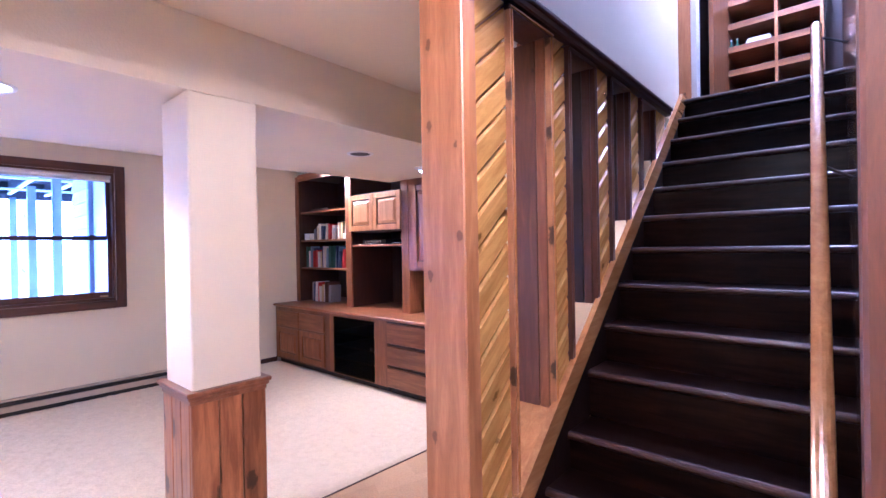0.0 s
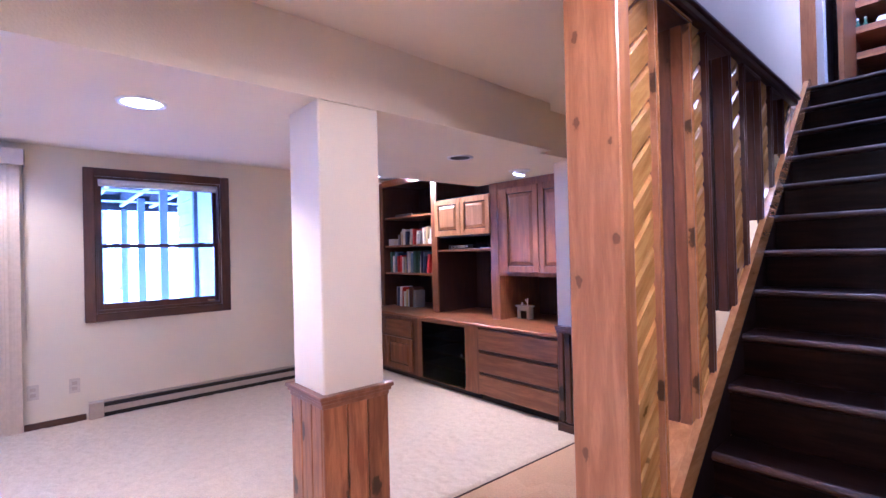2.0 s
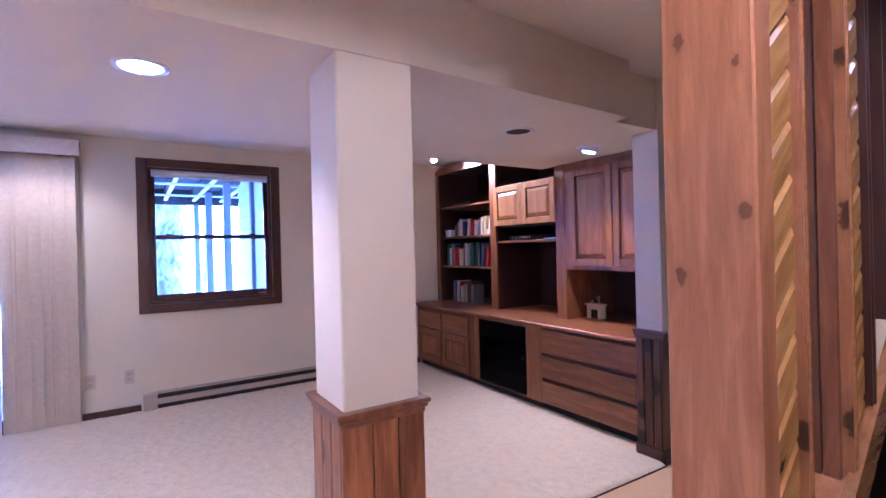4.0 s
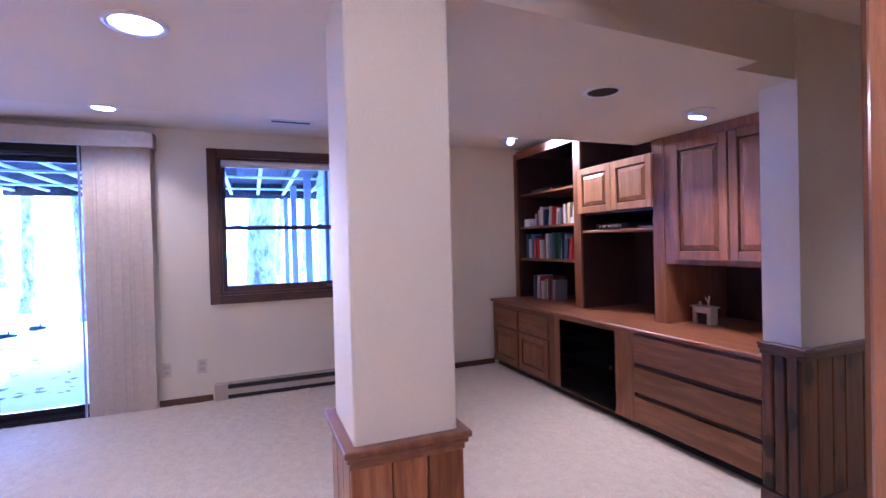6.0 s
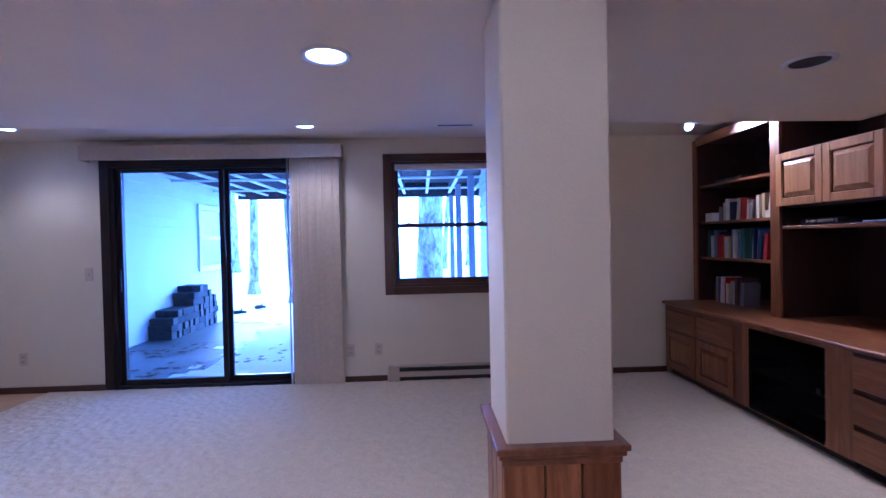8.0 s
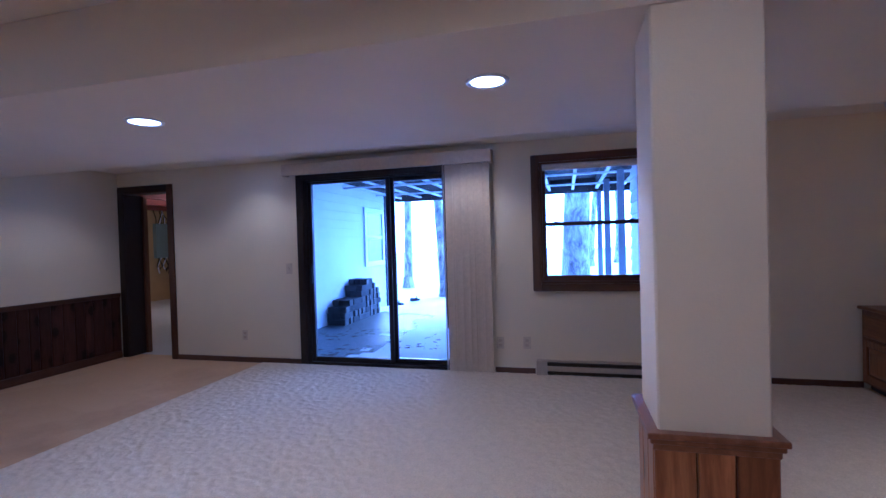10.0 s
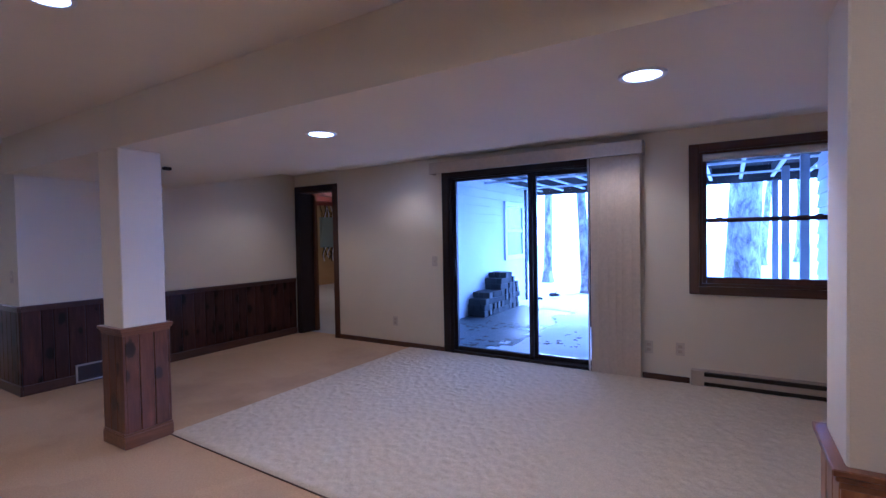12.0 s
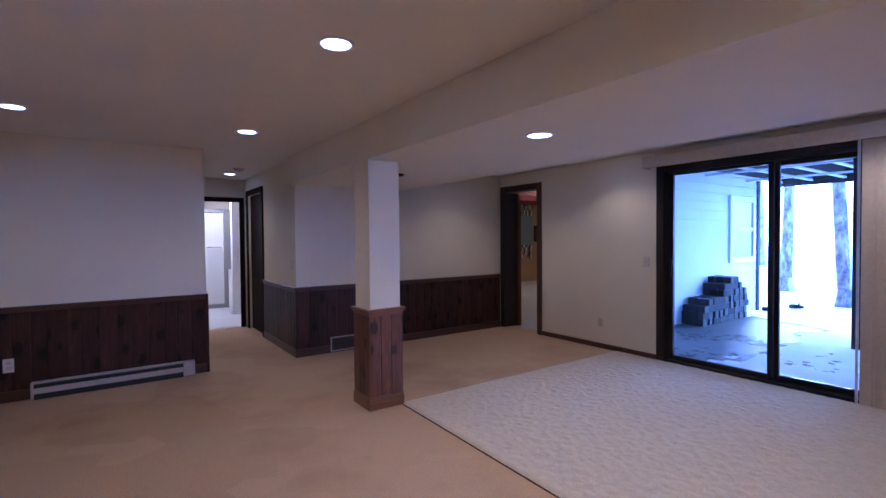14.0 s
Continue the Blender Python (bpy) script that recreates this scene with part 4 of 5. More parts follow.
box(bm, -3.220, -3.190, 3.58, 3.65, CT, CT + 0.11, 0.003), box(bm, -3.110, -3.080, 3.58, 3.65, CT, CT + 0.11, 0.003)
box(bm, -3.190, -3.110, 3.58, 3.65, CT + 0.075, CT + 0.11, 0.003), box(bm, -3.190, -3.110, 3.63, 3.65, CT, CT + 0.075)
part("surround", bm, IVORY, orn)
part("mantel_shelf", B(-3.235, -3.065, 3.57, 3.655, CT + 0.11, CT + 0.122, 0.003), IVORY, orn)
part("firebox", B(-3.190, -3.110, 3.6, 3.63, CT, CT + 0.07), BLACK, orn)
part("sprig", tube(tube(bmesh.new(), (-3.120, 3.61, CT + 0.12), (-3.110, 3.61, CT + 0.19), 0.006), (-3.120, 3.61, CT + 0.15), (-3.140, 3.61, CT + 0.18), 0.005), IVORY, orn)
part("ball", tube(bmesh.new(), (-3.180, 3.61, CT + 0.122), (-3.180, 3.61, CT + 0.15), 0.014, 0.008), IVORY, orn)

# ---- recessed lamps ----
def downlight(x, y, z, on=True, power=1.0, radius=0.068, cone=125):
    ob = thing("recessed_light", (x, y, z), "round recessed ceiling light, lit" if on else "round recessed ceiling light, unlit and dark inside", "ceiling light", "recessed ceiling lights")
    ring = bmesh.new()
    n = 32
    prof = [(radius + 0.022, z), (radius + 0.02, z - 0.006), (radius + 0.004, z - 0.007), (radius, z - 0.002)]
    loops = [[ring.verts.new((x + r * math.cos(6.28318 * i / n), y + r * math.sin(6.28318 * i / n), h)) for i in range(n)] for r, h in prof]
    for a, b in zip(loops, loops[1:]):
        for i in range(n):
            ring.faces.new((a[i], a[(i + 1) % n], b[(i + 1) % n], b[i]))
    part("trim_ring", ring, WHITE, ob, smooth=True)
    part("lens" if on else "baffle", tube(bmesh.new(), (x, y, z - 0.004), (x, y, z - 0.001), radius), GLOW if on else BLACK, ob, "glowing lens" if on else "dark baffle")
    if on:
        data = bpy.data.lights.new("lamp", "SPOT")
        data.energy, data.color, data.spot_size, data.spot_blend, data.shadow_soft_size = LAMP_POWER * power, LAMP_COLOR, radians(cone), 0.15 if cone > 150 else 0.6, 0.06
        lamp = new("lamp", data)
        lamp.parent = ob
        lamp.location = (0, 0, -0.03)
    return ob


# (0.1, 0.15) and (-1.7, 4.7) are unseen lights added to brighten stair and passage.
for x, y, z, on, power in ((-2.535, 0.475, LOW, True, 1.0), (-2.545, -1.27, LOW, True, 0.9), (-2.61, 2.31, LOW, False, 0), (-4.75, -0.14, TOP, True, 0.7), (-4.75, -2.5, TOP, True, 0.5),
                           (-1.31, -1.4, TOP, True, 0.8), (-1.39, -3.53, TOP, True, 0.4), (0.11, -3.6, TOP, True, 0.1), (0.1, 0.15, TOP, True, 1.45), (-0.5, 1.15, TOP, True, 0.6), (-1.8, -6.4, TOP, True, 0.5), (-4.3, -3.85, TOP, True, 0.5), (-1.7, 4.7, TOP, True, 2.0)):
    downlight(x, y, z, on, power, cone=172 if x > -1 and y > -1 else 125)


def eyeball(x, y, z, aim, cone=110, power=1.2):
    ob = thing("eyeball_spotlight", (x, y, z), "small white eyeball spotlight aimed at the bookcase", "spotlight", "eyeball spotlights")
    part("plate", tube(bmesh.new(), (x, y, z - 0.006), (x, y, z), 0.085, sides=28), WHITE, ob)
    d = (Vector(aim) - Vector((x, y, z))).normalized()
    a = Vector((x, y, z - 0.005))
    part("barrel", tube(bmesh.new(), a, a + d * 0.028, 0.056, 0.046, 24), WHITE, ob)
    part("lens", tube(bmesh.new(), a + d * 0.026, a + d * 0.031, 0.042, sides=24), GLOW, ob, "glowing lens")
    data = bpy.data.lights.new("lamp", "SPOT")
    data.energy, data.color, data.spot_size, data.spot_blend, data.shadow_soft_size = LAMP_POWER * power, LAMP_COLOR, radians(cone), 1.0, 0.04
    lamp = new("lamp", data)
    lamp.parent = ob
    lamp.matrix_parent_inverse = ob.matrix_basis.inverted()
    lamp.matrix_basis = look(a + d * 0.06, aim)


eyeball(-2.72, 3.06, LOW, (-3.0, 2.85, 0.3))
eyeball(-4.85, 3.12, TOP, (-3.6, 3.4, 1.55), 105, 3.2)

# ---- fixtures on walls, ceiling and floor ----
def heater(x0, x1, y, along, face, label):
    ob = thing("baseboard_heater", (face if along == "y" else (x0 + x1) / 2, (x0 + x1) / 2 if along == "y" else face, 0), label, "heater", "baseboard heaters")
    def put(name, a, b, out0, out1, z0, z1, mt, bev=0.003):
        if along == "y":
            part(name, B(face + out0, face + out1, a, b, z0, z1, bev), mt, ob)
        else:
            part(name, B(a, b, face + out0, face + out1, z0, z1, bev), mt, ob)
    put("back", x0, x1, 0.0, 0.012, 0.015, 0.15, HEATER)
    put("hood", x0, x1, 0.012, 0.035, 0.132, 0.15, HEATER)
    put("front_panel", x0, x1, 0.05, 0.062, 0.052, 0.1, HEATER)
    # Solid black fill; the shade in the heater's gaps is painted.
    put("slot", x0 + 0.1, x1 - 0.02, 0.012, 0.046, 0.0, 0.126, BLACK, 0)
    put("end_cap", x0, x0 + 0.1, 0.012, 0.072, 0.012, 0.148, HEATER)
    put("end_cap", x1 - 0.02, x1, 0.012, 0.07, 0.012, 0.148, HEATER)
    return ob


heater(0.465, 2.35, 0, "y", WX, "long beige metal baseboard heater under the window")
heater(-1.08, 0.16, 0, "x", SY + 0.022, "beige metal baseboard heater on dark wainscot")


def outlet(at, normal, label, toggle=False, k=1.0, name="wall_outlet"):
    ob = thing(name, at, label, "light switch" if toggle else "outlet")
    x, y, z = at
    def put(nm, u0, u1, z0, z1, d0, d1, mt, bev=0.0):
        if normal == "-x":
            return part(nm, B(x - d1, x - d0, y + u0, y + u1, z + z0, z + z1, bev), mt, ob)
        if normal == "x":
            return part(nm, B(x + d0, x + d1, y + u0, y + u1, z + z0, z + z1, bev), mt, ob)
        return part(nm, B(x + u0, x + u1, y + d0, y + d1, z + z0, z + z1, bev), mt, ob)
    put("plate", -0.036, 0.036, -0.058, 0.058, 0, 0.006, IVORY, 0.002)
    if toggle:
        put("toggle", -0.006, 0.006, -0.012, 0.016, 0.006, 0.016, IVORY, 0.002)
    else:
        for dz in (-0.022, 0.022):
            put("socket", -0.017, 0.017, dz - 0.014, dz + 0.014, 0.006, 0.008, HEATER, 0.001)


outlet((WX, 0.375, 0.305), "x", "ivory double outlet on the cream wall")
outlet((WX, 0.115, 0.3), "x", "ivory outlet beside the vertical blinds")
outlet((WX, -2.825, 0.31), "x", "ivory double outlet low on the cream wall")
outlet((WX, -2.225, 1.065), "x", "ivory light switch beside the patio door", True, name="light_switch")
outlet((-2.35, -2.68, 0.64), "-x", "ivory outlet on the pine column base")
outlet((0.3, SY + 0.016, 0.31), "y", "ivory outlet on the dark wainscot")
outlet((-2.13, -4.74, 1.06), "x", "ivory light switch at the hallway corner", True, name="light_switch")

ve = thing("return_air_grille", (-2.7, SY + 0.02, 0.09), "metal return-air grille low in the dark wainscot", "vent")
# Black sheet stands in for the shade behind the slats.
part("backing", B(-2.87, -2.53, SY + 0.02, SY + 0.024, 0.02, 0.18), BLACK, ve)
for bm in (B(-2.88, -2.52, SY + 0.022, SY + 0.03, 0.17, 0.185), B(-2.88, -2.52, SY + 0.022, SY + 0.03, 0.012, 0.027), B(-2.88, -2.865, SY + 0.022, SY + 0.03, 0.027, 0.17), B(-2.535, -2.52, SY + 0.022, SY + 0.03, 0.027, 0.17)):
    part("frame", bm, HEATER, ve)
for i in range(7):
    part("slat", B(-2.865, -2.535, SY + 0.024, SY + 0.029, 0.036 + i * 0.02, 0.041 + i * 0.02), TRIM_X, ve)
cv = thing("ceiling_vent", (-4.77, 1.09, TOP), "slim white linear ceiling vent", "vent")
part("frame", B(-4.82, -4.72, 0.93, 1.26, TOP - 0.006, TOP), WHITE, cv)
# Black strip stands in for shade inside the vent opening.
part("slot", B(-4.79, -4.75, 0.95, 1.24, TOP - 0.008, TOP - 0.006), BLACK, cv)
sd = thing("smoke_detector", (-1.8, -5.8, TOP), "round beige smoke detector on the hallway ceiling", "smoke detector")
part("base", tube(bmesh.new(), (-1.8, -5.8, TOP - 0.012), (-1.8, -5.8, TOP), 0.075, sides=28), HEATER, sd)
part("dome", tube(bmesh.new(), (-1.8, -5.8, TOP - 0.035), (-1.8, -5.8, TOP - 0.012), 0.045, 0.065, 28), HEATER, sd)
sp = thing("ceiling_bracket", (-2.69, -3.19, LOW), "small black bracket under the soffit", "bracket")
part("clip", B(-2.72, -2.66, -3.21, -3.17, LOW - 0.025, LOW, 0.004), BLACK, sp)

# ---- outside ----
solid("ground", B(-400, WX - 4.9, -400, 400, -0.3, -0.1), SNOW, "snow-covered ground under bare trees", "snow")
pat = solid("patio", B(WX - 4.9, WX - 0.15, -3.2, 9, -0.3, -0.05), CONCRETE, "wet grey concrete patio with fallen leaves", "patio")
solid("ground_side", B(-400, 400, 9, 400, -0.3, -0.12), SNOW, "snow-covered ground beside the house", "snow")
# Glowing sheet far off, standing in for bright haze and skylight.
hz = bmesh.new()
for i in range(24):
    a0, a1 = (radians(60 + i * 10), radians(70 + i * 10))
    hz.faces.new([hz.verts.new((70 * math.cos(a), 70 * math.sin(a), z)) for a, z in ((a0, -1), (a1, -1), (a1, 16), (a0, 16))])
solid("backdrop", hz, BACKDROP_GLOW, "glowing pale blue backdrop standing for winter haze and daylight", "distance")
sw = thing("wall_siding", (-8, -3.2, 0), "pale clapboard siding wall of the house wing", "wall", kind="structure")
part("sheathing", B(-10.6, WX - 0.15, -3.3, -3.215, -0.3, 2.6), SIDING, sw)
for i in range(18):
    z = -0.25 + i * 0.155
    bm = bmesh.new()
    prism(bm, [(-3.215, z), (-3.19, z), (-3.205, z + 0.165), (-3.215, z + 0.165)], "x", -10.6, WX - 0.15)
    part("clapboard", bm, SIDING, sw)
part("corner_post", B(-10.66, -10.56, -3.31, -3.17, -0.3, 2.6, 0.005), STONE, sw)
w2 = thing("window_2", (-10, -3.19, 0.85), "white-framed sash window in the siding wall", "window", kind="structure")
X0, X1, Z0, Z1 = -10.45, -9.42, 0.85, 2.06
for bm in (B(X0, X0 + 0.1, -3.2, -3.16, Z0, Z1), B(X1 - 0.1, X1, -3.2, -3.16, Z0, Z1), B(X0 + 0.1, X1 - 0.1, -3.2, -3.16, Z1 - 0.1, Z1), B(X0 + 0.1, X1 - 0.1, -3.2, -3.16, Z0, Z0 + 0.1), B(X0 + 0.1, X1 - 0.1, -3.2, -3.165, 1.42, 1.49)):
    part("frame", bm, FRAMING, w2)
part("pane", B(X0 + 0.1, X1 - 0.1, -3.2, -3.185, Z0 + 0.1, 1.42), PALE_PANE, w2)
part("pane", B(X0 + 0.1, X1 - 0.1, -3.2, -3.185, 1.49, Z1 - 0.1), PALE_PANE, w2)

dk = thing("deck", (-8, 2, 2.3), "weathered timber deck on joists over the patio", "deck", kind="structure")
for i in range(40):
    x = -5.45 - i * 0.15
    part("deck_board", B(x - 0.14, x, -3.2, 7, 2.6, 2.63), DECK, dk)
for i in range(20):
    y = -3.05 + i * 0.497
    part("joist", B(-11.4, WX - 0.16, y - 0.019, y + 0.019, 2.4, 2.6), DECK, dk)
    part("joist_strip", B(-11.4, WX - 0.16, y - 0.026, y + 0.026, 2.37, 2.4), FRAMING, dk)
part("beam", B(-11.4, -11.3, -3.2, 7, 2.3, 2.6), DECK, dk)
for x in (-7.0, -8.6, -10.13):
    part("cross_strip", B(x - 0.03, x + 0.03, -3.2, 7, 2.34, 2.369), FRAMING, dk)
part("fascia", B(-11.45, -11.4, -3.2, 7, 2.35, 2.63), FRAMING, dk)
for x, y in ((-11.35, 1.47), (-9.37, 1.47), (-8.21, 1.58)):
    part("post", B(x - 0.05, x + 0.05, y - 0.05, y + 0.05, -0.1, 2.335, 0.004), SHADED_PAINT, dk)
part("post", B(-7.83, -7.73, -1.07, -0.97, -0.1, 2.335, 0.004), STONE, dk, "dark weathered post")
wg = thing("wall_wing", (-6.5, 1.66, 0), "pale clapboard wall of the house wing under the deck", "wall", kind="structure")
part("sheathing", B(-7.54, WX - 0.15, 1.66, 1.78, -0.3, 2.335), SIDING, wg)
for i in range(16):
    z = -0.25 + i * 0.155
    bm = bmesh.new()
    prism(bm, [(1.66, z), (1.62, z), (1.645, z + 0.165), (1.66, z + 0.165)], "x", -7.56, -6.66)
    part("clapboard", bm, SIDING, wg)
part("corner_post", B(-6.655, -6.57, 1.6, 1.66, -0.3, 2.335, 0.004), SHADED_PAINT, wg)
part("panel", B(-6.565, WX - 0.16, 1.64, 1.66, -0.3, 2.335, 0.003), SIDING, wg)

snow = bmesh.new()
step, spots = 0.12, {}
def snow_point(i, j):
    if (i, j) not in spots:
        x, y = -10.1 + i * step, -3.15 + j * step
        spots[i, j] = snow.verts.new((x + 0.05 * noise.noise((x * 5, y * 5, 7)), y + 0.05 * noise.noise((x * 5, y * 5, 2)), -0.04 + 0.012 * noise.noise((x * 3, y * 3, 4))))
    return spots[i, j]
for i in range(36):
    for j in range(39):
        x, y = -10.1 + i * step, -3.15 + j * step
        edge = 0.3 * noise.noise((x * 1.6, y * 1.6, 1)) + 0.25 * noise.noise((x * 5, y * 5, 9))
        if (y + edge > -1.75 and x + edge < -5.8) or x + edge < -9.2:
            snow.faces.new((snow_point(i, j), snow_point(i + 1, j), snow_point(i + 1, j + 1), snow_point(i, j + 1)))
solid("patio_snow", snow, SNOW, "thin patchy snow lying on the patio", "snow", "stuff", smooth=True)

# stack of pavers against the siding
rnd = random.Random(9)
pv_mesh = mesh_of("paver", B(-0.1, 0.1, -0.05, 0.05, 0, 0.1, 0.006), STONE)
pile = thing("paver_stack", (-8.3, -3.0, -0.05), "stepped stack of grey concrete pavers against the siding", "paver stack")
for i in range(9):
    x = -7.9 - i * 0.17
    tall = (3, 4, 4, 4, 6, 7, 7, 6, 5)[i]
    for r in range(tall):
        for j in range(3):
            o = new("paver", pv_mesh)
            o.parent, o.matrix_parent_inverse = pile, pile.matrix_basis.inverted()
            o.matrix_basis = pose(x + rnd.uniform(-0.02, 0.02), -3.13 + j * 0.112 + rnd.uniform(-0.01, 0.01), -0.05 + r * 0.102, 0, 0, 90 + rnd.uniform(-13, 13))
            o.scale = (0.6, 1.5, 1)


def frustum(bm, a, b, r0, r1, sides):
    q = (b - a).to_track_quat("Z", "Y")
    rings = [[bm.verts.new(c + q @ Vector((r * math.cos(6.28318 * i / sides), r * math.sin(6.28318 * i / sides), 0))) for i in range(sides)] for c, r in ((a, r0), (b, r1))]
    for i in range(sides):
        bm.faces.new((rings[0][i], rings[0][(i + 1) % sides], rings[1][(i + 1) % sides], rings[1][i]))


def tree(x, y, height, girth, seed):
    ob = thing("tree", (x, y, -0.1), "bare leafless winter tree standing in snow", "tree", "bare trees")
    r = random.Random(seed)
    bm = bmesh.new()
    tips = []
    def limb(a, d, length, rad, depth):
        n = 4 if depth == 0 else 3
        p, q = Vector(a), Vector(d).normalized()
        for i in range(n):
            nxt = p + q * (length / n)
            frustum(bm, p, nxt, rad * (1 - i / n * 0.6), rad * (1 - (i + 1) / n * 0.6), 10 if depth == 0 else 4)
            if depth < 3 and (depth > 0 or i > 0):
                for _ in range(2 if depth else 3):
                    side = Vector((r.uniform(-1, 1), r.uniform(-1, 1), r.uniform(0.1, 0.9)))
                    limb(nxt, q * 0.5 + side, length * r.uniform(0.3, 0.5), rad * (1 - (i + 1) / n * 0.6) * 0.5, depth + 1)
            p = nxt
            q = (q + Vector((r.uniform(-0.12, 0.12), r.uniform(-0.12, 0.12), 0.05))).normalized()
    limb((x, y, -0.15), (r.uniform(-0.08, 0.08), r.uniform(-0.08, 0.08), 1), height, girth, 0)
    trunk = bmesh.new()
    tube(trunk, (x, y, -0.15), (x, y, 0.25), girth * 1.5, girth * 1.02, 12)
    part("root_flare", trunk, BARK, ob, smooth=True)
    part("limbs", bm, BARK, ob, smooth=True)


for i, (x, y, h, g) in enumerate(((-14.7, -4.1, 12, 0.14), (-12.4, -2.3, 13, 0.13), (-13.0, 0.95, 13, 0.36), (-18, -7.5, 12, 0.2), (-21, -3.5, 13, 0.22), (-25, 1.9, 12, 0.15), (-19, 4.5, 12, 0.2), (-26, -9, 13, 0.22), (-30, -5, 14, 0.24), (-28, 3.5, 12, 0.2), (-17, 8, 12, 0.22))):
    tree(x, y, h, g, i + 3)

# broken branches lying in the snow
for a, b, g in (((-10.65, -3.1, -0.07), (-10.62, -2.82, -0.06), 0.045), ((-11.4, -2.9, -0.07), (-11.3, -2.66, -0.05), 0.05)):
    fb = thing("fallen_branch", ((a[0] + b[0]) / 2, (a[1] + b[1]) / 2, -0.1), "short broken branch lying in the snow", "branch", "fallen branches")
    a, b = Vector(a), Vector(b)
    bm = bmesh.new()
    frustum(bm, a, a.lerp(b, 0.5) + Vector((0.02, 0, 0.01)), g, g * 0.85, 9)
    frustum(bm, a.lerp(b, 0.5) + Vector((0.02, 0, 0.01)), b, g * 0.85, g * 0.5, 9)
    part("stem", bm, STONE, fb, smooth=True)
    bm = bmesh.new()
    frustum(bm, a.lerp(b, 0.6), a.lerp(b, 0.6) + Vector((0.12, 0.05, 0.1)), g * 0.4, g * 0.2, 7)
    part("twig", bm, STONE, fb, smooth=True)

# leaves on the patio
lv = bmesh.new()
rnd = random.Random(2)
for _ in range(420):
    x, y = rnd.uniform(-7.6, -5.5), rnd.uniform(-3.0, -0.2)
    if rnd.random() > 0.5 + 0.5 * math.sin(x * 4 + y * 3):
        continue
    s, a = rnd.uniform(0.025, 0.06), rnd.uniform(0, 6.28)
    vs = [lv.verts.new((x + s * k * math.cos(a + t), y + s * k * math.sin(a + t), -0.047 + rnd.uniform(0, 0.012))) for t, k in ((0, 1.3), (1.4, 0.7), (3.1, 1.2), (4.6, 0.7))]
    lv.faces.new(vs)
solid("fallen_leaves", lv, LEAF, "scattered wet brown leaves on the patio", "leaves", "stuff")

# ---- utility room beyond the open door ----
ur = box(bmesh.new(), -11.9, -5.4, -9.75, -9.6, -0.1, 2.7)
box(ur, -12.0, -11.9, -9.75, -7.0, -0.1, 2.7), box(ur, -12.0, -10.5, -7.0, -6.9, -0.1, 2.7), box(ur, -10.6, -10.5, -6.9, -3.3, -0.1, 2.7)
solid("wall_utility", ur, OSB, "bare chipboard utility room wall", "wall")
solid("wall_utility_side", B(-5.4, -2.3, -7.3, -7.12, 0, 2.5), OSB, "bare chipboard wall", "wall")
solid("wall_utility_divide", B(-5.42, -5.4, -9.6, -4.72, -0.1, 2.7), OSB, "bare chipboard partition", "wall")
solid("floor_utility", box(B(-10.5, -5.4, -9.6, -3.3, -0.1, -0.005), -11.9, -10.5, -9.6, -7.0, -0.1, -0.005), TILE, "grey concrete utility floor", "floor")
solid("ceiling_utility", box(B(-10.5, -5.4, -9.75, -3.3, 2.6, 2.7), -12, -10.5, -9.75, -6.9, 2.6, 2.7), CEILING, "unfinished utility ceiling", "ceiling")
rb = thing("joist_beam", (-10, -9, 2.3), "red-painted beams under the utility ceiling", "beam", kind="structure")
for y in (-9.3, -8.2, -7.1):
    part("joist", B(-11.9, -5.45, y - 0.04, y + 0.04, 2.32, 2.6), RED_PAINT, rb)
ep = thing("electrical_panel", (-10.7, -9.58, 0.9), "grey electrical breaker panel with hanging cables", "electrical panel")
part("cabinet", B(-11.0, -10.5, -9.6, -9.48, 1.1, 2.0, 0.01), PANEL_GREY, ep)
part("door", B(-10.95, -10.55, -9.48, -9.465, 1.15, 1.95, 0.006), PANEL_GREY, ep)
rnd = random.Random(5)
for i in range(9):
    x, u, w = -10.98 + i * 0.055, rnd.uniform(-0.12, 0.12), rnd.uniform(-0.15, 0.2)
    bm = tube(bmesh.new(), (x, -9.52, 2.0), (x + u * 0.5, -9.5, 2.12), 0.012)
    tube(bm, (x + u * 0.5, -9.5, 2.12), (x + u * 2, -9.54, 2.34), 0.012)
    part("cable", bm, BLACK if i % 3 else WHITE, ep)
    bm = tube(bmesh.new(), (x, -9.5, 1.12), (x + w, -9.46, 0.9), 0.016)
    tube(bm, (x + w, -9.46, 0.9), (x + w * 0.4, -9.5, 0.82 - rnd.random() * 0.15), 0.014)
    part("cable", bm, BLACK if i % 3 else WHITE, ep)
mt = thing("meter_box", (-11.3, -9.58, 1.4), "small white meter box beside the breaker panel", "meter box")
part("case", B(-11.45, -11.15, -9.6, -9.5, 1.2, 1.7, 0.01), BLACK, mt)
part("label", B(-11.4, -11.2, -9.5, -9.495, 1.05, 1.2), WHITE, mt)
data = bpy.data.lights.new("utility_lamp", "POINT")
data.energy, data.color, data.shadow_soft_size = 7, LAMP_COLOR, 0.1
new("utility_lamp", data).location = (-9.0, -7.0, 2.2)

# ---- bathroom beyond the hallway ----
ba = box(bmesh.new(), -3.6, -0.9, -10.6, -10.5, 0, 2.5)
box(ba, -0.9, -0.8, -10.6, -7.12, 0, 2.5), box(ba, -3.7, -3.6, -10.6, -7.3, 0, 2.5)
solid("wall_bathroom", ba, PLASTER, "pale bathroom walls", "wall")
solid("floor_bathroom", B(-3.6, -0.9, -10.5, -7.06, -0.05, 0.004), TILE, "pale tiled bathroom floor", "floor")
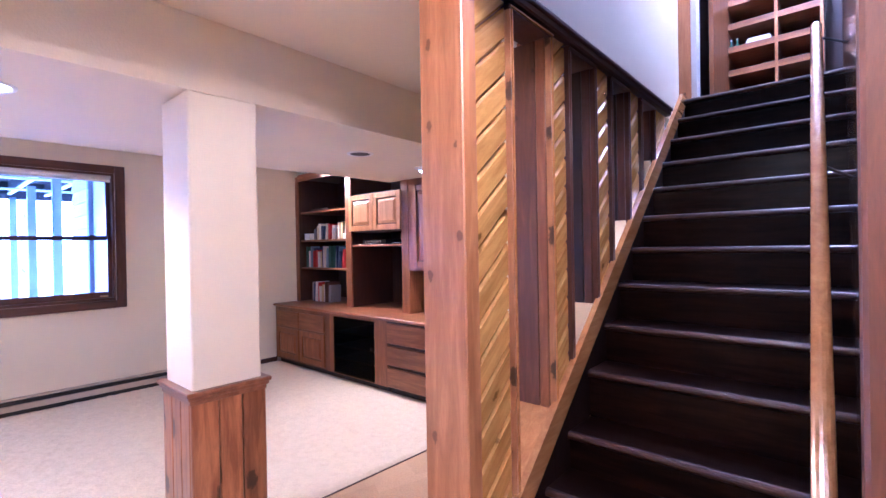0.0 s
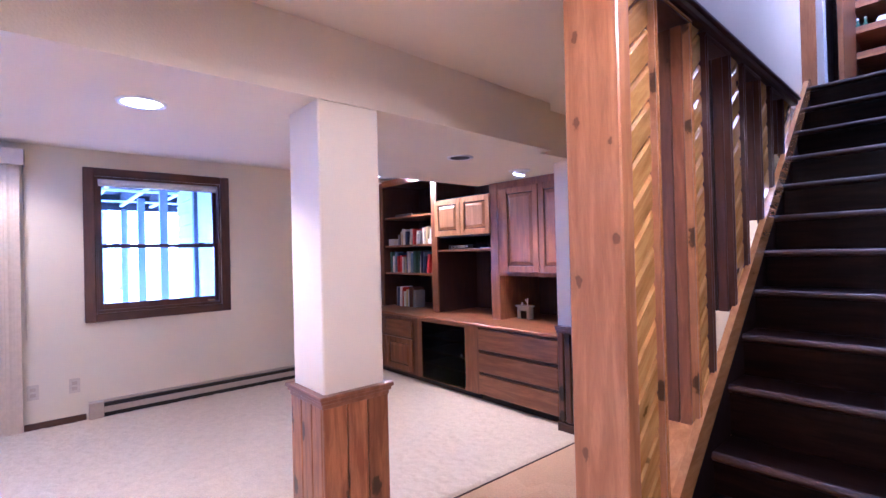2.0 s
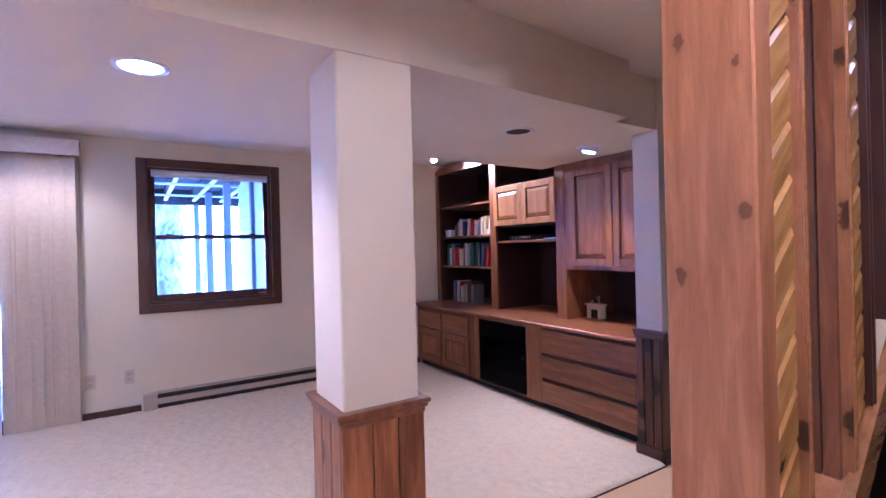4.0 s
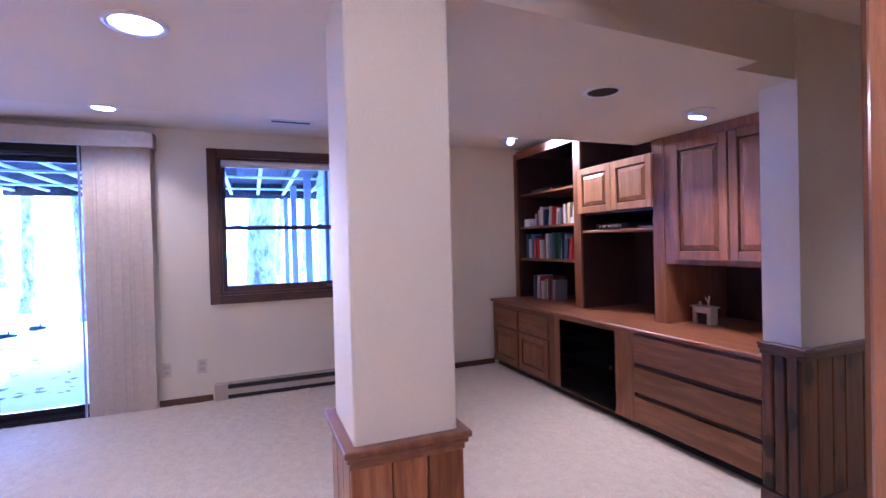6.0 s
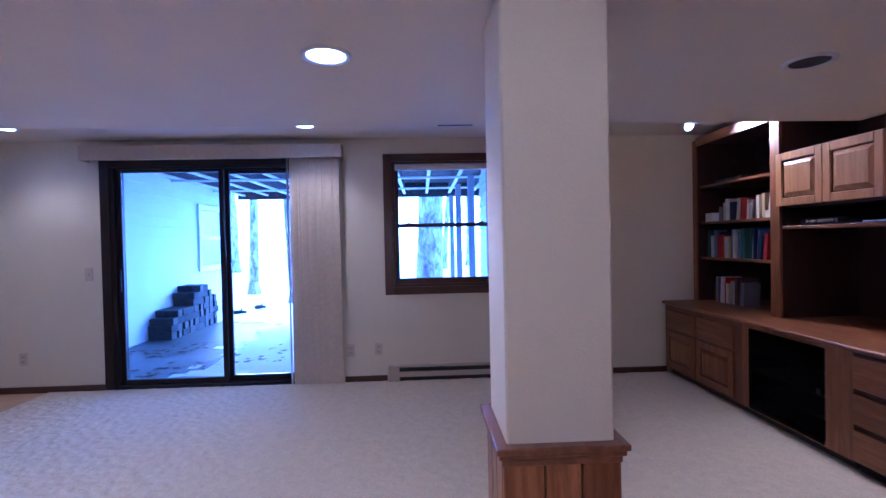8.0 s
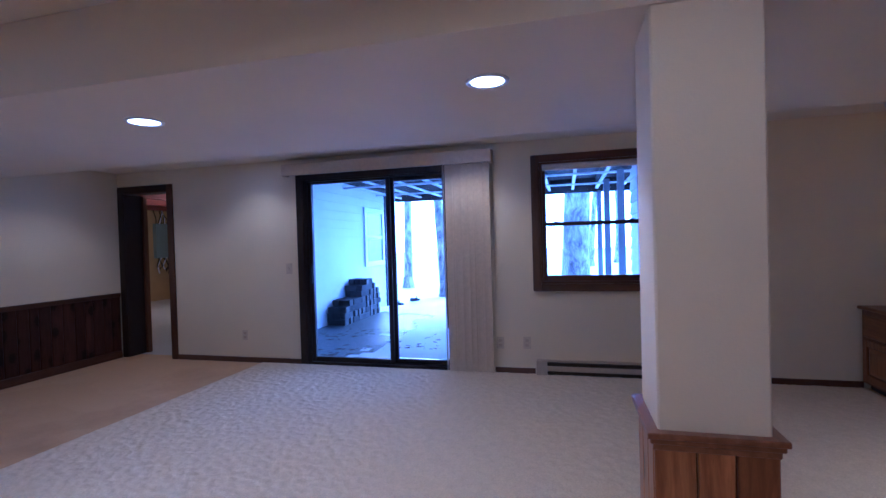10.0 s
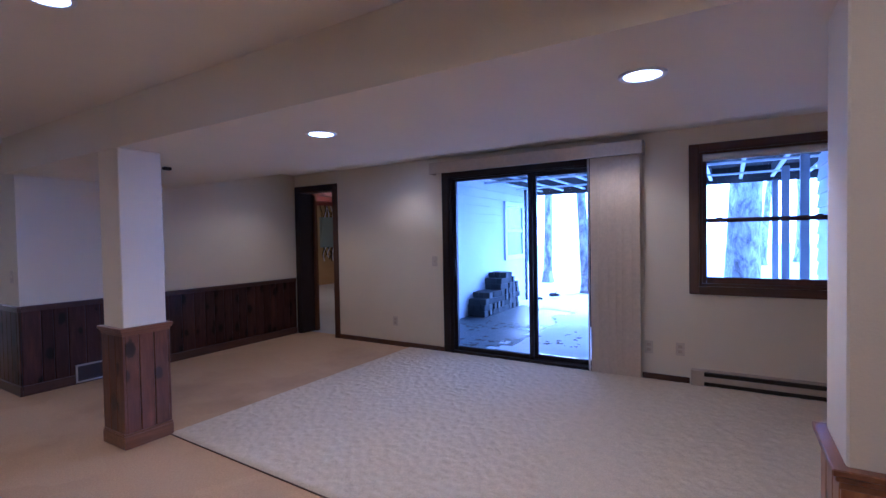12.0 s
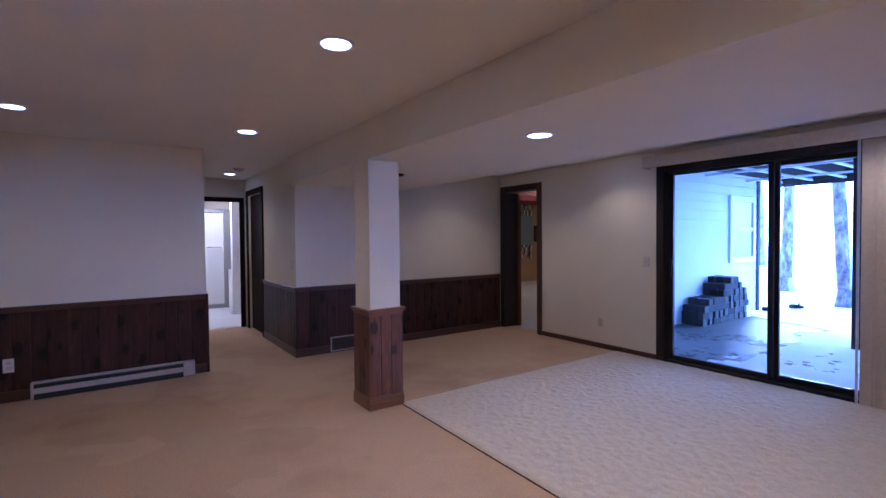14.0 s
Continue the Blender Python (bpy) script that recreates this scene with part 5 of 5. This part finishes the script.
solid("ceiling_bathroom", B(-3.7, -0.8, -10.6, -7.12, 2.3, 2.4), CEILING, "white bathroom ceiling", "ceiling")
sc = thing("shower_enclosure", (-2, -9.5, 0), "white framed shower door with frosted glass", "shower")
for bm in (B(-2.4, -2.25, -9.5, -9.42, 0, 1.95, 0.006), B(-1.88, -1.82, -9.5, -9.42, 0, 1.95, 0.006), B(-2.25, -1.88, -9.5, -9.42, 1.88, 1.95, 0.006), B(-2.25, -1.88, -9.5, -9.42, 0, 0.08, 0.006), B(-1.82, -1.3, -9.5, -9.42, 1.9, 1.95, 0.006)):
    part("frame", bm, BRUSHED, sc, "brushed metal frame")
part("frosted_panel", B(-2.25, -1.88, -9.47, -9.45, 0.08, 1.88), TILE, sc)
part("side_panel", B(-1.82, -1.3, -9.47, -9.45, 0.0, 1.9), TILE, sc)
part("towel_bar", tube(bmesh.new(), (-2.2, -9.4, 1.2), (-1.95, -9.4, 1.2), 0.012), CHROME, sc)
hw = thing("half_wall", (-2.35, -8.5, 0), "white half wall with a square post in the bathroom", "half wall", kind="structure")
part("wall", B(-2.38, -2.19, -8.7, -8.38, 0, 0.8, 0.005), WHITE, hw)
part("post", B(-2.345, -2.205, -8.54, -8.4, 0.8, 2.3, 0.005), WHITE, hw)
vl = thing("vanity_light", (-2.55, -10.3, 1.9), "row of bright vanity light globes", "wall light")
for x in (-3.02, -2.86):
    part("globe", tube(bmesh.new(), (x, -10.45, 1.95), (x, -10.33, 1.95), 0.05, 0.04), GLOW, vl)
mi = thing("mirror", (-2.7, -10.48, 1.4), "frameless bathroom mirror over a dark vanity", "mirror")
part("glass", B(-3.55, -2.8, -10.5, -10.49, 0.74, 1.8), CHROME, mi)
vn = thing("vanity", (-2.8, -10.2, 0), "dark wooden bathroom vanity with pale top", "vanity")
part("body", B(-3.55, -2.8, -10.48, -10.0, 0, 0.66, 0.005), TRIM, vn)
part("top", B(-3.57, -2.78, -10.48, -9.98, 0.66, 0.7, 0.006), TILE, vn)
data = bpy.data.lights.new("bath_lamp", "POINT")
data.energy, data.color, data.shadow_soft_size = 7, (1, 0.8, 0.64), 0.1
new("bath_lamp", data).location = (-1.8, -8.6, 2.1)

# ---- closet shelves above the stair ----
cs = thing("closet_shelves", (-0.55, 5.5, 2.43), "tall wooden pigeonhole shelves full of shoes and boxes", "shelves")
for x in (0.15, 0.54, 0.86):
    stair_part("divider", box(bmesh.new(), x - 0.012, x + 0.012, 5.45, 5.98, 2.42, 4.3), PINE, cs)
for i in range(9):
    z = 2.665 + i * 0.22
    for a, b in ((0.162, 0.528), (0.552, 0.848)):
        stair_part("shelf", box(bmesh.new(), a, b, 5.45, 5.98, z, z + 0.02), PINE_X, cs)
        stair_part("lip", box(bmesh.new(), a, b, 5.46, 5.475, z + 0.02, z + 0.06), RED_TRIM, cs)
def stored(name, x, y, z, w, d, h, material, label, category):
    ob = thing(name, (sx(y, x), y, z), label, category)
    stair_part("body", box(bmesh.new(), x, x + w, y, y + d, z, z + h * 0.8, 0.006), material, ob)
    stair_part("top", box(bmesh.new(), x + w * 0.04, x + w * 0.96, y + 0.01, y + d - 0.01, z + h * 0.8, z + h, 0.006), material, ob)


def shoe(x, z, material, words):
    ob = thing("shoe", (sx(5.6, x), 5.6, z), words, "shoe", "shoes on the closet shelves")
    bm = bmesh.new()
    prism(bm, [(5.5, 0.0), (5.5, 0.035), (5.56, 0.05), (5.64, 0.09), (5.76, 0.095), (5.77, 0.0)], "x", x, x + 0.085)
    bmesh.ops.translate(bm, verts=bm.verts, vec=(0, 0, z + 0.012))
    stair_part("upper", bm, material, ob)
    stair_part("sole", box(bmesh.new(), x - 0.003, x + 0.088, 5.497, 5.775, z, z + 0.012, 0.003), BLACK, ob)


PURPLE = plain("purple_cloth", (0.2, 0.14, 0.42), 0.9)
GREEN_GLASS = plain("green_bottle", (0.06, 0.16, 0.11), 0.2)
for i, (row, x) in enumerate(((0, 0.2), (0, 0.31), (0, 0.6), (0, 0.7), (1, 0.42), (1, 0.57), (1, 0.67), (2, 0.57), (2, 0.69), (3, 0.2), (3, 0.3), (3, 0.6), (3, 0.72), (4, 0.22), (4, 0.36))):
    shoe(x, 2.685 + row * 0.22 if row else 2.685, (BLACK, TRIM, WHITE, PANEL_GREY)[i % 4], ("black", "brown", "white", "grey green")[i % 4] + " shoe standing on a wooden closet shelf")
stored("shoe_box", 0.3, 5.5, 2.905 + 0.22, 0.2, 0.3, 0.1, WHITE, "white cardboard shoe box on a closet shelf", "box")
stored("cloth_bag", 0.17, 5.47, 2.42, 0.15, 0.3, 0.2, PURPLE, "crumpled purple cloth bag on the closet floor", "bag")
for x in (0.18, 0.23):
    bt = thing("bottle", (sx(5.5, x), 5.52, 3.125), "small green glass bottle on a closet shelf", "bottle")
    stair_part("glass", tube(tube(bmesh.new(), (x, 5.53, 3.125), (x, 5.53, 3.2), 0.018), (x, 5.53, 3.2), (x, 5.53, 3.24), 0.008), GREEN_GLASS, bt)
    stair_part("cap", tube(bmesh.new(), (x, 5.53, 3.24), (x, 5.53, 3.255), 0.01), WHITE, bt)
data = bpy.data.lights.new("landing_lamp", "POINT")
data.energy, data.color, data.shadow_soft_size = 9.5, (1, 0.86, 0.78), 0.12
new("landing_lamp", data).location = (-0.45, 4.3, 4.4)
